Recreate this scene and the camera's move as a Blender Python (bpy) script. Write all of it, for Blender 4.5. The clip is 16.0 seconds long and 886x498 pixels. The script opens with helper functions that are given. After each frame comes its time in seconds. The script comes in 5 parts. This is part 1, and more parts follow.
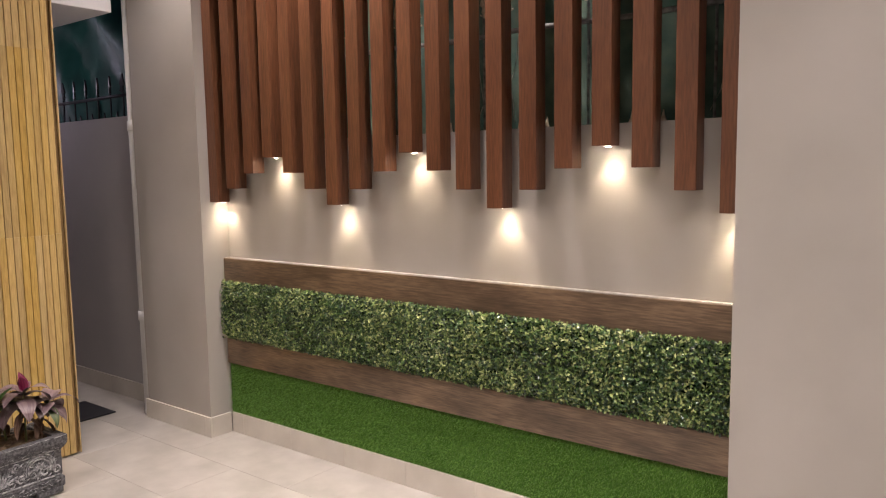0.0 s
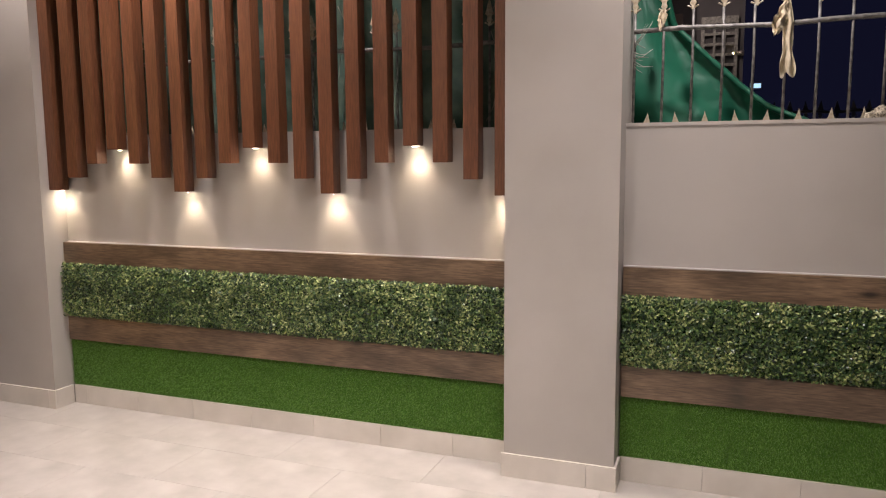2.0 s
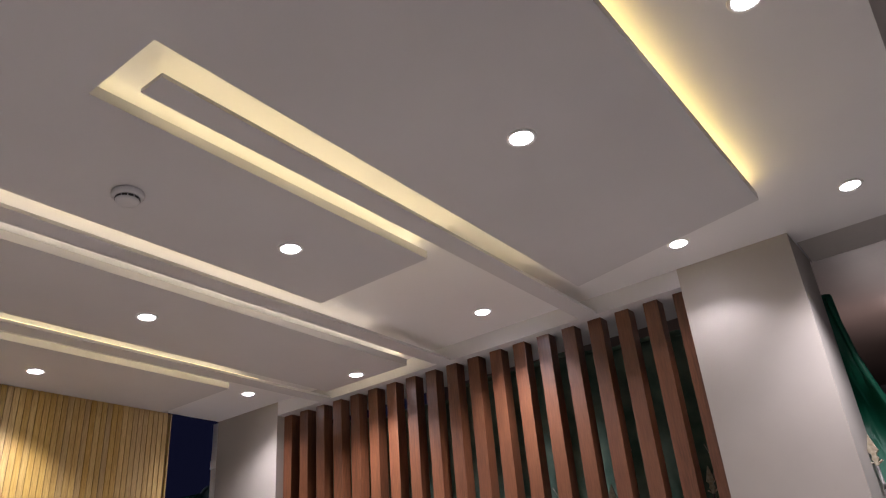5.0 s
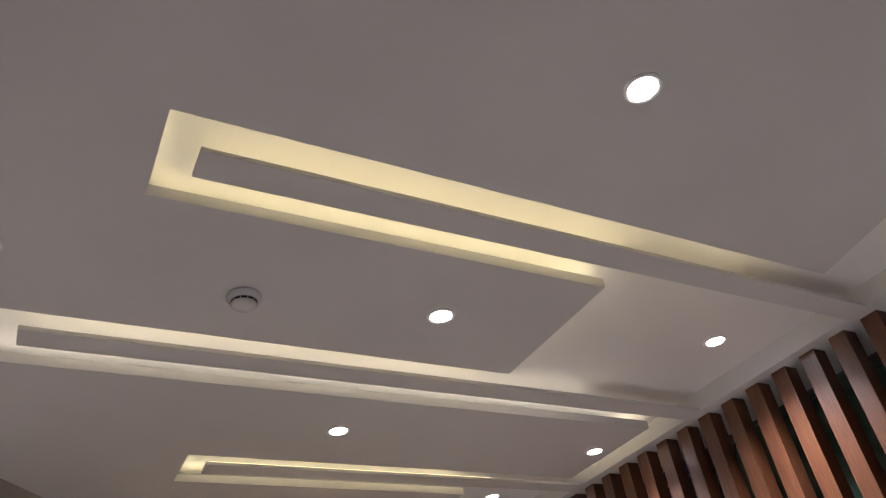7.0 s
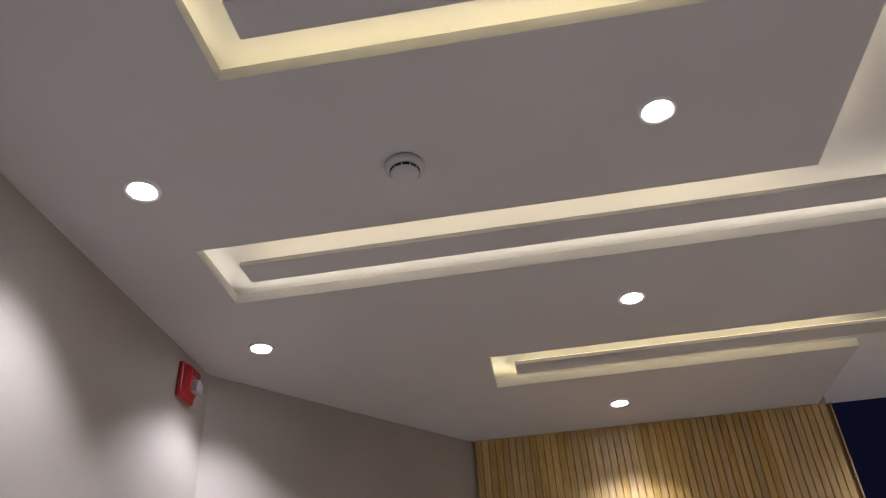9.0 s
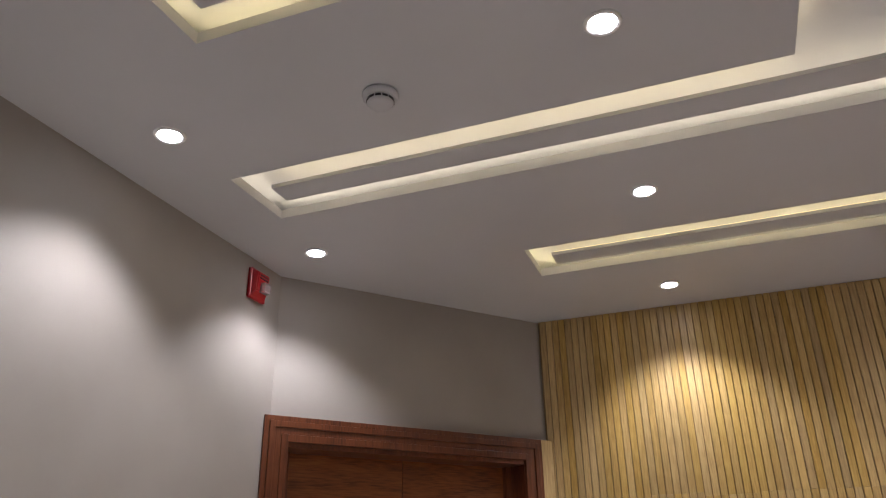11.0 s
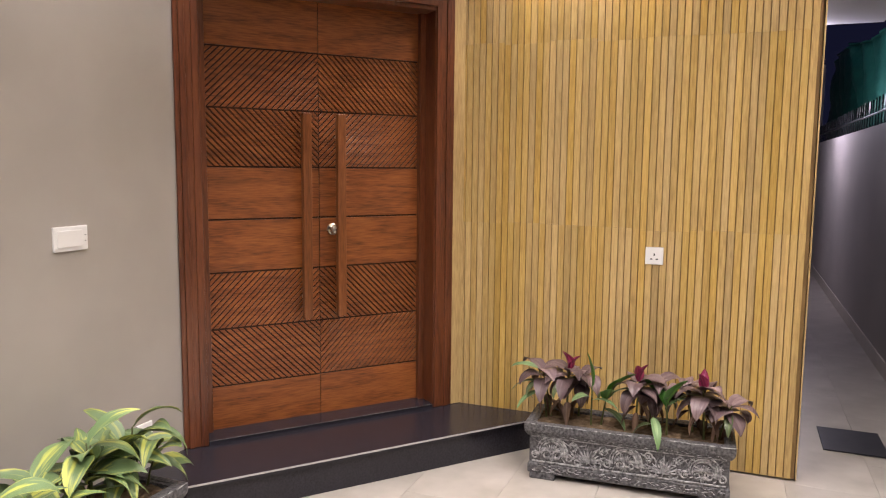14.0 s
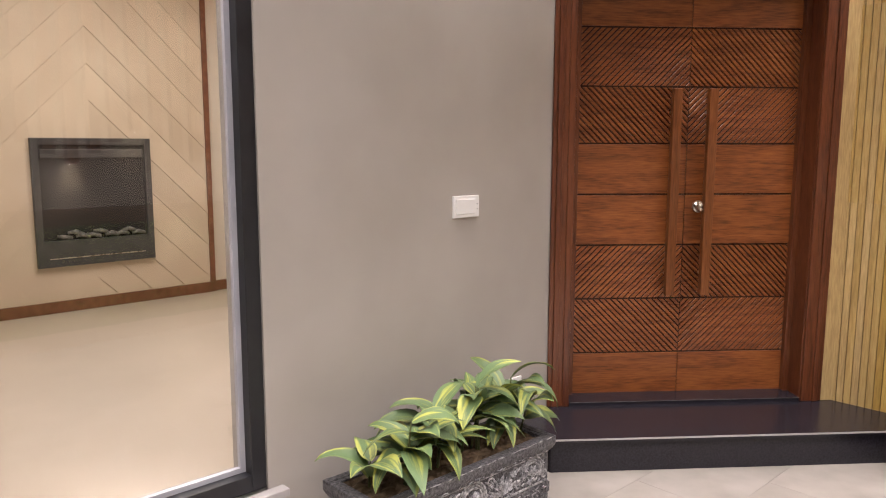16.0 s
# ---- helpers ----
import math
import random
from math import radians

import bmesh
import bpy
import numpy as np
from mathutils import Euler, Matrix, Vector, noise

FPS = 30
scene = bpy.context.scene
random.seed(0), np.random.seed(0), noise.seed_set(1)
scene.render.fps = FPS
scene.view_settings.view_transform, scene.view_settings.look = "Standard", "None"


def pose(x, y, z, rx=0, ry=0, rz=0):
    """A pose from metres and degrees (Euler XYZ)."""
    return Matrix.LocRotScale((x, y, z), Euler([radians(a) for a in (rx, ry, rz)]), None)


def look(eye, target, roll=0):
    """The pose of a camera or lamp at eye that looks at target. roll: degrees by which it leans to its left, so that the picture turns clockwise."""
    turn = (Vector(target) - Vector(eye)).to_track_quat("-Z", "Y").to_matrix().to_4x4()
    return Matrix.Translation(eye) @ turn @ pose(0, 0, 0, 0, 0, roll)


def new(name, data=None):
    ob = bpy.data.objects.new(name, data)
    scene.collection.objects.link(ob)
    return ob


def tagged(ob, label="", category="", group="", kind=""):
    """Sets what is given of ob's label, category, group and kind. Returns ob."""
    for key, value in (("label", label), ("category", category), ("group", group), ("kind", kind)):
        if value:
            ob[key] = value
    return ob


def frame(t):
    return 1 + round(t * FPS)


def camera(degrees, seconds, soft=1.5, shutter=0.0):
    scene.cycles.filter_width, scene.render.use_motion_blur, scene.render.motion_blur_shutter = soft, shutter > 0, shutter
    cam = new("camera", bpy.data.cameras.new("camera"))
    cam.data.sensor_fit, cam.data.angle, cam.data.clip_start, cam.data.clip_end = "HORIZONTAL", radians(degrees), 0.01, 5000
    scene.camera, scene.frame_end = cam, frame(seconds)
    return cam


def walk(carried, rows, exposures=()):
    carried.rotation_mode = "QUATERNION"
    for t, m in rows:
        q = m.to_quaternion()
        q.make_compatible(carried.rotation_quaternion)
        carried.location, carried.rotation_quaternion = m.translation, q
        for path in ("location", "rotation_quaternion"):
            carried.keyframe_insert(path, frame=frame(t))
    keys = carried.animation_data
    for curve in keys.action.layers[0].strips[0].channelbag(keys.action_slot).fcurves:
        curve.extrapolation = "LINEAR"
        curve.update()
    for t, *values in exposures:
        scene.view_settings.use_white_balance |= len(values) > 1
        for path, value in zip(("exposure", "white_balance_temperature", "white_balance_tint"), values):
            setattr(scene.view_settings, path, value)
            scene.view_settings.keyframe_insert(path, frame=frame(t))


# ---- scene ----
cam = camera(61.6, 16.0, 1.1)
PATH = [
    (0, (0.149, 0.12, 1.456), (-1.058, 1.701, 1.246), -0.9),
    (0.5, (0.243, -0.109, 1.455), (-0.71, 1.634, 1.219), -0.4),
    (1, (0.241, -0.362, 1.465), (-0.544, 1.456, 1.186), -0.6),
    (1.5, (0.285, -0.557, 1.473), (-0.423, 1.292, 1.189), -0.6),
    (2, (0.391, -0.701, 1.48), (-0.313, 1.155, 1.235), -0.4),
    (2.5, (0.49, -0.823, 1.494), (-0.26, 1.027, 1.364), -0.4),
    (3, (0.506, -0.895, 1.55), (-0.289, 0.94, 1.578), -1.0),
    (3.5, (0.505, -0.877, 1.573), (-0.365, 0.908, 1.816), -1.5),
    (4, (0.497, -0.873, 1.618), (-0.44, 0.835, 2.072), -2.4),
    (4.5, (0.506, -0.834, 1.638), (-0.486, 0.766, 2.315), -3.7),
    (5, (0.455, -0.728, 1.667), (-0.584, 0.723, 2.569), -4.9),
    (5.2, (0.417, -0.666, 1.684), (-0.631, 0.709, 2.689), -5.8),
    (7.3, (0.282, -0.018, 1.714), (-1.148, 0.759, 2.877), -8.2),
    (7.5, (0.211, 0.053, 1.702), (-1.264, 0.764, 2.85), -7.5),
    (8, (0.059, 0.229, 1.725), (-1.522, 0.701, 2.855), -6.2),
    (8.5, (-0.026, 0.42, 1.73), (-1.673, 0.547, 2.857), -4.9),
    (9, (-0.096, 0.6, 1.752), (-1.751, 0.406, 2.859), -4.0),
    (9.2, (-0.097, 0.632, 1.753), (-1.752, 0.357, 2.841), -3.8),
    (11.3, (0.046, 1.152, 1.72), (-1.669, 0.439, 2.462), -0.3),
    (11.5, (0.062, 1.164, 1.702), (-1.683, 0.424, 2.342), -0.3),
    (12, (0.139, 1.182, 1.645), (-1.676, 0.427, 2.014), -0.2),
    (12.5, (0.17, 1.289, 1.547), (-1.677, 0.537, 1.709), -0.1),
    (13, (0.162, 1.375, 1.511), (-1.71, 0.671, 1.499), 0.3),
    (13.5, (0.086, 1.545, 1.491), (-1.781, 0.843, 1.349), 0.5),
    (14, (0.046, 1.656, 1.468), (-1.802, 0.926, 1.242), 0.6),
    (14.5, (0.069, 1.686, 1.457), (-1.736, 0.871, 1.184), 0.6),
    (15, (0.105, 1.646, 1.45), (-1.627, 0.689, 1.158), 0.6),
    (15.5, (0.157, 1.601, 1.454), (-1.436, 0.428, 1.159), 0.5),
    (16, (0.219, 1.578, 1.434), (-1.138, 0.135, 1.159), 0.1),
]
EXPOSURES = [(0.0, 1.33, 6380, 16), (1.5, 1.25, 6350, 17), (3.0, 1.48, 6250, 17), (4.0, 1.3, 6050, 18), (5.0, 1.12, 5850, 18), (7.5, 0.98, 5750, 14), (9.0, 0.97, 5650, 14), (11.5, 1.0, 5800, 13), (12.5, 1.45, 6050, 13), (13.5, 1.64, 6250, 14), (15.0, 1.67, 6300, 14), (16.0, 1.52, 6200, 16)]
walk(cam, [(t, look(eye, aim, roll)) for t, eye, aim, roll in PATH], EXPOSURES)

# ---- light and air ----
world = bpy.data.worlds.new("night")
scene.world = world
world.use_nodes = True
wn = world.node_tree.nodes
wn["Background"].inputs["Color"].default_value = (0.015, 0.016, 0.045, 1)
wn["Background"].inputs["Strength"].default_value = 0.125

DOWN_W = 36.0      # ceiling downlight, watts
SLAT_W = 2.3       # small lamp under a hanging timber
LED = 3.7          # cove strip emission

# ---- plan, metres ----
WALL_Y = 2.72      # face of the garden wall
PIL_Y = 2.545      # face of the pillars
PANEL_X = -3.71    # face of the fluted panels
HOUSE_Y = -0.645   # face of the house wall with the switch
Z_LOW, Z_TOP = 3.0, 3.09
STEP_Z = 0.16
DOOR_A = Vector((-2.565, -0.632, 0.0))
DOOR_U = Vector((-0.775, 0.632, 0.0)).normalized()
DOOR_N = Vector((0.632, 0.775, 0.0)).normalized()


# ---- small tools ----
def box(bm, x0, x1, y0, y1, z0, z1, bevel=0.0):
    vs = [bm.verts.new((x, y, z)) for x in (x0, x1) for y in (y0, y1) for z in (z0, z1)]
    idx = [(0, 1, 3, 2), (4, 6, 7, 5), (0, 4, 5, 1), (2, 3, 7, 6), (0, 2, 6, 4), (1, 5, 7, 3)]
    fs = [bm.faces.new([vs[i] for i in f]) for f in idx]
    if bevel:
        es = list({e for f in fs for e in f.edges})
        bmesh.ops.bevel(bm, geom=es, offset=bevel, segments=2, affect="EDGES", profile=0.6)
    return bm


def boxes(*rows, bevel=0.0):
    bm = bmesh.new()
    for r in rows:
        box(bm, *r, bevel=bevel)
    return bm


def prism(bm, pts, z0, z1):
    lo = [bm.verts.new((x, y, z0)) for x, y in pts]
    hi = [bm.verts.new((x, y, z1)) for x, y in pts]
    n = len(pts)
    for i in range(n):
        bm.faces.new((lo[i], lo[(i + 1) % n], hi[(i + 1) % n], hi[i]))
    bm.faces.new(hi)
    bm.faces.new(lo[::-1])
    bmesh.ops.recalc_face_normals(bm, faces=bm.faces)
    return bm


def lathe(bm, profile, seg=24, axis="z", at=(0, 0, 0)):
    """profile: (radius, height) pairs, turned round the axis."""
    rings = []
    at = Vector(at)
    for r, h in profile:
        ring = []
        for i in range(seg):
            a = 2 * math.pi * i / seg
            c, s = r * math.cos(a), r * math.sin(a)
            p = {"z": (c, s, h), "y": (c, h, s), "x": (h, c, s)}[axis]
            ring.append(bm.verts.new(at + Vector(p)))
        rings.append(ring)
    for a, b in zip(rings, rings[1:]):
        for i in range(seg):
            bm.faces.new((a[i], a[(i + 1) % seg], b[(i + 1) % seg], b[i]))
    bm.faces.new(rings[0][::-1])
    bm.faces.new(rings[-1])
    bmesh.ops.recalc_face_normals(bm, faces=bm.faces)
    return bm


def tube(bm, pts, r, seg=8):
    pts = [Vector(p) for p in pts]
    rings = []
    for i, p in enumerate(pts):
        d = (pts[min(i + 1, len(pts) - 1)] - pts[max(i - 1, 0)]).normalized()
        side = d.cross(Vector((0, 0, 1)) if abs(d.z) < 0.9 else Vector((1, 0, 0))).normalized()
        up = side.cross(d)
        rr = r[i] if isinstance(r, (list, tuple)) else r
        rings.append([bm.verts.new(p + rr * (math.cos(2 * math.pi * k / seg) * side + math.sin(2 * math.pi * k / seg) * up)) for k in range(seg)])
    for a, b in zip(rings, rings[1:]):
        for k in range(seg):
            bm.faces.new((a[k], a[(k + 1) % seg], b[(k + 1) % seg], b[k]))
    bm.faces.new(rings[0][::-1])
    bm.faces.new(rings[-1])
    return bm


def mesh_of(name, bm, mat, smooth=False):
    me = bpy.data.meshes.new(name)
    bm.to_mesh(me)
    bm.free()
    me.materials.append(mat)
    if smooth:
        me.polygons.foreach_set("use_smooth", [True] * len(me.polygons))
    return me


def part(name, bm, mat, parent, label="", smooth=False):
    ob = new(name, mesh_of(name, bm, mat, smooth))
    ob.parent = parent
    if label:
        tagged(ob, label)
    return ob


def thing(name, label, category, at=(0, 0, 0), rz=0.0, group="", kind=""):
    ob = new(name)
    ob.matrix_basis = pose(*at, 0, 0, rz)
    return tagged(ob, label, category, group, kind)


def solid(name, bm, mat, label="", category="", group="", kind="", smooth=False):
    return tagged(new(name, mesh_of(name, bm, mat, smooth)), label, category, group, kind)


# ---- materials ----
def nodes_of(name):
    m = bpy.data.materials.new(name)
    m.use_nodes = True
    return m, m.node_tree.nodes, m.node_tree.links, m.node_tree.nodes["Principled BSDF"]


def paint(name, a, b, scale=3.0, rough=0.6, bump=0.05, grain=180.0, spec=0.4, metal=0.0, stretch=(1, 1, 1), per_piece=0.0, bump_d=0.002):
    """Two tones mixed by soft noise, with fine grain relief."""
    m, n, l, p = nodes_of(name)
    tc = n.new("ShaderNodeTexCoord")
    mp = n.new("ShaderNodeMapping")
    mp.inputs["Scale"].default_value = stretch
    l.new(tc.outputs["Object"], mp.inputs["Vector"])
    n1 = n.new("ShaderNodeTexNoise")
    n1.inputs["Scale"].default_value, n1.inputs["Detail"].default_value = scale, 6
    n2 = n.new("ShaderNodeTexNoise")
    n2.inputs["Scale"].default_value, n2.inputs["Detail"].default_value = grain, 3
    for q in (n1, n2):
        l.new(mp.outputs["Vector"], q.inputs["Vector"])
    ramp = n.new("ShaderNodeValToRGB")
    ramp.color_ramp.elements[0].position, ramp.color_ramp.elements[1].position = 0.32, 0.68
    ramp.color_ramp.elements[0].color, ramp.color_ramp.elements[1].color = (*a, 1), (*b, 1)
    l.new(n1.outputs["Fac"], ramp.inputs["Fac"])
    out = ramp.outputs["Color"]
    if per_piece:
        oi = n.new("ShaderNodeObjectInfo")
        mr = n.new("ShaderNodeMapRange")
        mr.inputs["To Min"].default_value, mr.inputs["To Max"].default_value = 1 - per_piece, 1 + per_piece
        l.new(oi.outputs["Random"], mr.inputs["Value"])
        hs = n.new("ShaderNodeHueSaturation")
        l.new(mr.outputs["Result"], hs.inputs["Value"])
        l.new(out, hs.inputs["Color"])
        out = hs.outputs["Color"]
    l.new(out, p.inputs["Base Color"])
    rr = n.new("ShaderNodeMapRange")
    rr.inputs["To Min"].default_value, rr.inputs["To Max"].default_value = max(rough - 0.08, 0.02), min(rough + 0.08, 1)
    l.new(n1.outputs["Fac"], rr.inputs["Value"])
    l.new(rr.outputs["Result"], p.inputs["Roughness"])
    p.inputs["Specular IOR Level"].default_value, p.inputs["Metallic"].default_value = spec, metal
    if bump:
        bp = n.new("ShaderNodeBump")
        bp.inputs["Strength"].default_value, bp.inputs["Distance"].default_value = bump, bump_d
        l.new(n2.outputs["Fac"], bp.inputs["Height"])
        l.new(bp.outputs["Normal"], p.inputs["Normal"])
    return m


def wood(name, dark, mid, light, along="z", rough=0.38, ring=14.0, figure=0.22, lines=26.0, coat=0.0, per_piece=0.12, bump=0.12, knots=False, fine=1.0, blotch=0.0, fade=0.0, loop=0.0):
    """Grain stretched along one axis: broad figure, fine fibre, a tone for each piece."""
    m, n, l, p = nodes_of(name)
    tc = n.new("ShaderNodeTexCoord")
    oi = n.new("ShaderNodeObjectInfo")
    add = n.new("ShaderNodeVectorMath")
    add.operation = "MULTIPLY_ADD"
    l.new(oi.outputs["Random"], add.inputs[0])
    add.inputs[1].default_value = (7.3, 3.1, 11.7)
    l.new(tc.outputs["Object"], add.inputs[2])
    mp = n.new("ShaderNodeMapping")
    s = {"x": (0.09, 1, 1), "y": (1, 0.09, 1), "z": (1, 1, 0.09)}[along]
    mp.inputs["Scale"].default_value = s
    l.new(add.outputs["Vector"], mp.inputs["Vector"])
    fig = n.new("ShaderNodeTexNoise")
    fig.inputs["Scale"].default_value, fig.inputs["Detail"].default_value, fig.inputs["Distortion"].default_value = ring * 0.55, 3, 0.6
    wv = n.new("ShaderNodeMath")
    wv.operation = "MULTIPLY"
    wv.inputs[1].default_value = lines
    sn = n.new("ShaderNodeMath")
    sn.operation = "SINE"
    l.new(fig.outputs["Fac"], wv.inputs[0])
    l.new(wv.outputs[0], sn.inputs[0])
    fib = n.new("ShaderNodeTexNoise")
    fib.inputs["Scale"].default_value, fib.inputs["Detail"].default_value = 160 * fine, 4
    if loop:
        lm = n.new("ShaderNodeMapping")
        lm.inputs["Scale"].default_value = {"x": (loop, 1, 1), "y": (1, loop, 1), "z": (1, 1, loop)}[along]
        l.new(add.outputs["Vector"], lm.inputs["Vector"])
        l.new(lm.outputs["Vector"], fig.inputs["Vector"])
        fig.inputs["Detail"].default_value, fig.inputs["Distortion"].default_value = 1, 0.2
    else:
        l.new(mp.outputs["Vector"], fig.inputs["Vector"])
    l.new(mp.outputs["Vector"], fib.inputs["Vector"])
    mix = n.new("ShaderNodeMath")
    mix.operation = "MULTIPLY_ADD"
    mix.inputs[1].default_value = figure
    l.new(sn.outputs[0], mix.inputs[0])
    l.new(fib.outputs["Fac"], mix.inputs[2])
    ramp = n.new("ShaderNodeValToRGB")
    e = ramp.color_ramp.elements
    e[0].position, e[1].position = 0.22, 0.8
    e[0].color, e[1].color = (*dark, 1), (*light, 1)
    k = e.new(0.5)
    k.color = (*mid, 1)
    l.new(mix.outputs[0], ramp.inputs["Fac"])
    mr = n.new("ShaderNodeMapRange")
    mr.inputs["To Min"].default_value, mr.inputs["To Max"].default_value = 1 - per_piece, 1 + per_piece
    l.new(oi.outputs["Random"], mr.inputs["Value"])
    hs = n.new("ShaderNodeHueSaturation")
    l.new(mr.outputs["Result"], hs.inputs["Value"])
    l.new(ramp.outputs["Color"], hs.inputs["Color"])
    out = hs.outputs["Color"]
    if fade:
        fr = n.new("ShaderNodeMath")
        fr.operation = "MULTIPLY"
        fr.inputs[1].default_value = 17.31
        fc = n.new("ShaderNodeMath")
        fc.operation = "FRACT"
        fm = n.new("ShaderNodeMapRange")
        fm.inputs["To Min"].default_value, fm.inputs["To Max"].default_value = 1 - fade, 1 + 0.3 * fade
        l.new(oi.outputs["Random"], fr.inputs[0])
        l.new(fr.outputs[0], fc.inputs[0])
        l.new(fc.outputs[0], fm.inputs["Value"])
        l.new(fm.outputs["Result"], hs.inputs["Saturation"])
    if blotch:
        bn = n.new("ShaderNodeTexNoise")
        bn.inputs["Scale"].default_value, bn.inputs["Detail"].default_value = 6.0, 3
        bm_ = n.new("ShaderNodeMapping")
        bm_.inputs["Scale"].default_value = {"x": (0.5, 1, 1), "y": (1, 0.5, 1), "z": (1, 1, 0.5)}[along]
        l.new(add.outputs["Vector"], bm_.inputs["Vector"])
        l.new(bm_.outputs["Vector"], bn.inputs["Vector"])
        br = n.new("ShaderNodeMapRange")
        br.inputs["From Min"].default_value, br.inputs["From Max"].default_value = 0.3, 0.7
        br.inputs["To Min"].default_value, br.inputs["To Max"].default_value = 1 - blotch, 1 + blotch
        l.new(bn.outputs["Fac"], br.inputs["Value"])
        h2 = n.new("ShaderNodeHueSaturation")
        l.new(br.outputs["Result"], h2.inputs["Value"])
        l.new(out, h2.inputs["Color"])
        out = h2.outputs["Color"]
    if knots:
        kn = n.new("ShaderNodeTexVoronoi")
        kn.inputs["Scale"].default_value = 3.2
        kmap = n.new("ShaderNodeMapping")
        kmap.inputs["Scale"].default_value = (0.6, 1, 1.6)
        l.new(add.outputs["Vector"], kmap.inputs["Vector"])
        l.new(kmap.outputs["Vector"], kn.inputs["Vector"])
        kr = n.new("ShaderNodeMapRange")
        kr.inputs["From Min"].default_value, kr.inputs["From Max"].default_value = 0.03, 0.1
        l.new(kn.outputs["Distance"], kr.inputs["Value"])
        km = n.new("ShaderNodeMix")
        km.data_type = "RGBA"
        l.new(kr.outputs["Result"], km.inputs["Factor"])
        km.inputs["A"].default_value = (*[c * 0.35 for c in dark], 1)
        l.new(out, km.inputs["B"])
        out = km.outputs["Result"]
    l.new(out, p.inputs["Base Color"])
    p.inputs["Roughness"].default_value = rough
    p.inputs["Coat Weight"].default_value = coat
    p.inputs["Coat Roughness"].default_value = 0.2
    bp = n.new("ShaderNodeBump")
    bp.inputs["Strength"].default_value, bp.inputs["Distance"].default_value = bump, 0.002
    l.new(mix.outputs[0], bp.inputs["Height"])
    l.new(bp.outputs["Normal"], p.inputs["Normal"])
    return m


def glow(name, colour, strength):
    m, n, l, p = nodes_of(name)
    p.inputs["Base Color"].default_value = (*colour, 1)
    p.inputs["Emission Color"].default_value = (*colour, 1)
    p.inputs["Emission Strength"].default_value = strength
    return m


def island_paint(name, cols, rough=0.5, spec=0.4, patch=0.0):
    """A tone for each loose piece of one mesh."""
    m, n, l, p = nodes_of(name)
    g = n.new("ShaderNodeNewGeometry")
    ramp = n.new("ShaderNodeValToRGB")
    e = ramp.color_ramp.elements
    e[0].position, e[1].position = 0.0, 1.0
    e[0].color, e[1].color = (*cols[0], 1), (*cols[-1], 1)
    for i, c in enumerate(cols[1:-1]):
        k = e.new((i + 1) / (len(cols) - 1))
        k.color = (*c, 1)
    fac = g.outputs["Random Per Island"]
    if patch:
        tc = n.new("ShaderNodeTexCoord")
        nz = n.new("ShaderNodeTexNoise")
        nz.inputs["Scale"].default_value, nz.inputs["Detail"].default_value = 7.0, 2
        l.new(tc.outputs["Object"], nz.inputs["Vector"])
        sh = n.new("ShaderNodeMapRange")
        sh.inputs["From Min"].default_value, sh.inputs["From Max"].default_value = 0.3, 0.7
        sh.inputs["To Min"].default_value, sh.inputs["To Max"].default_value = -patch, patch
        l.new(nz.outputs["Fac"], sh.inputs["Value"])
        ad = n.new("ShaderNodeMath")
        ad.operation, ad.use_clamp = "ADD", True
        l.new(fac, ad.inputs[0])
        l.new(sh.outputs["Result"], ad.inputs[1])
        fac = ad.outputs[0]
    l.new(fac, ramp.inputs["Fac"])
    l.new(ramp.outputs["Color"], p.inputs["Base Color"])
    p.inputs["Roughness"].default_value, p.inputs["Specular IOR Level"].default_value = rough, spec
    return m


M_WALL = paint("taupe_wall_paint", (0.356, 0.324, 0.285), (0.418, 0.384, 0.342), 1.6, 0.55, 0.06, 260, 0.35)
M_WALL_OUT = paint("grey_plaster", (0.40, 0.375, 0.36), (0.47, 0.44, 0.42), 1.2, 0.7, 0.1, 140, 0.3)
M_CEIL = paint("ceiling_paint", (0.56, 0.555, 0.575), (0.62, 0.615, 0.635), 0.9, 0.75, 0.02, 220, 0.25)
# lighter copy of the ceiling paint, making up for light the border lacks
M_CEIL_TOP = paint("lifted_ceiling_paint", (0.74, 0.735, 0.75), (0.80, 0.795, 0.81), 0.9, 0.75, 0.02, 220, 0.25)
M_TILE = paint("beige_porcelain", (0.345, 0.313, 0.272), (0.475, 0.438, 0.392), 4.2, 0.36, 0.03, 90, 0.5, per_piece=0.04)
M_GROUT = paint("tile_grout", (0.36, 0.33, 0.29), (0.44, 0.405, 0.36), 20, 0.9, 0.2, 300, 0.2)
# floor tile colour brightened, as upright faces catch too little light
M_SKIRT = paint("lifted_skirting_tile", (0.50, 0.455, 0.39), (0.60, 0.55, 0.48), 5.0, 0.34, 0.03, 90, 0.5, per_piece=0.04)
M_SLAT = wood("brown_timber_finish", (0.073, 0.026, 0.0115), (0.115, 0.043, 0.019), (0.160, 0.064, 0.029), "z", 0.36, 10, 0.08, 26.0, 0.12, 0.10, 0.05)
M_PLANK = wood("walnut_plank", (0.060, 0.038, 0.023), (0.122, 0.078, 0.046), (0.195, 0.130, 0.078), "x", 0.38, 9, 0.06, 40.0, 0.2, 0.15, 0.08, knots=True, blotch=0.48, loop=0.2)
M_DOOR = wood("door_wood_flat", (0.105, 0.028, 0.0078), (0.240, 0.073, 0.0190), (0.325, 0.112, 0.029), "x", 0.36, 13, 0.09, 34.0, 0.15, 0.10, 0.05, blotch=0.10, loop=0.13)
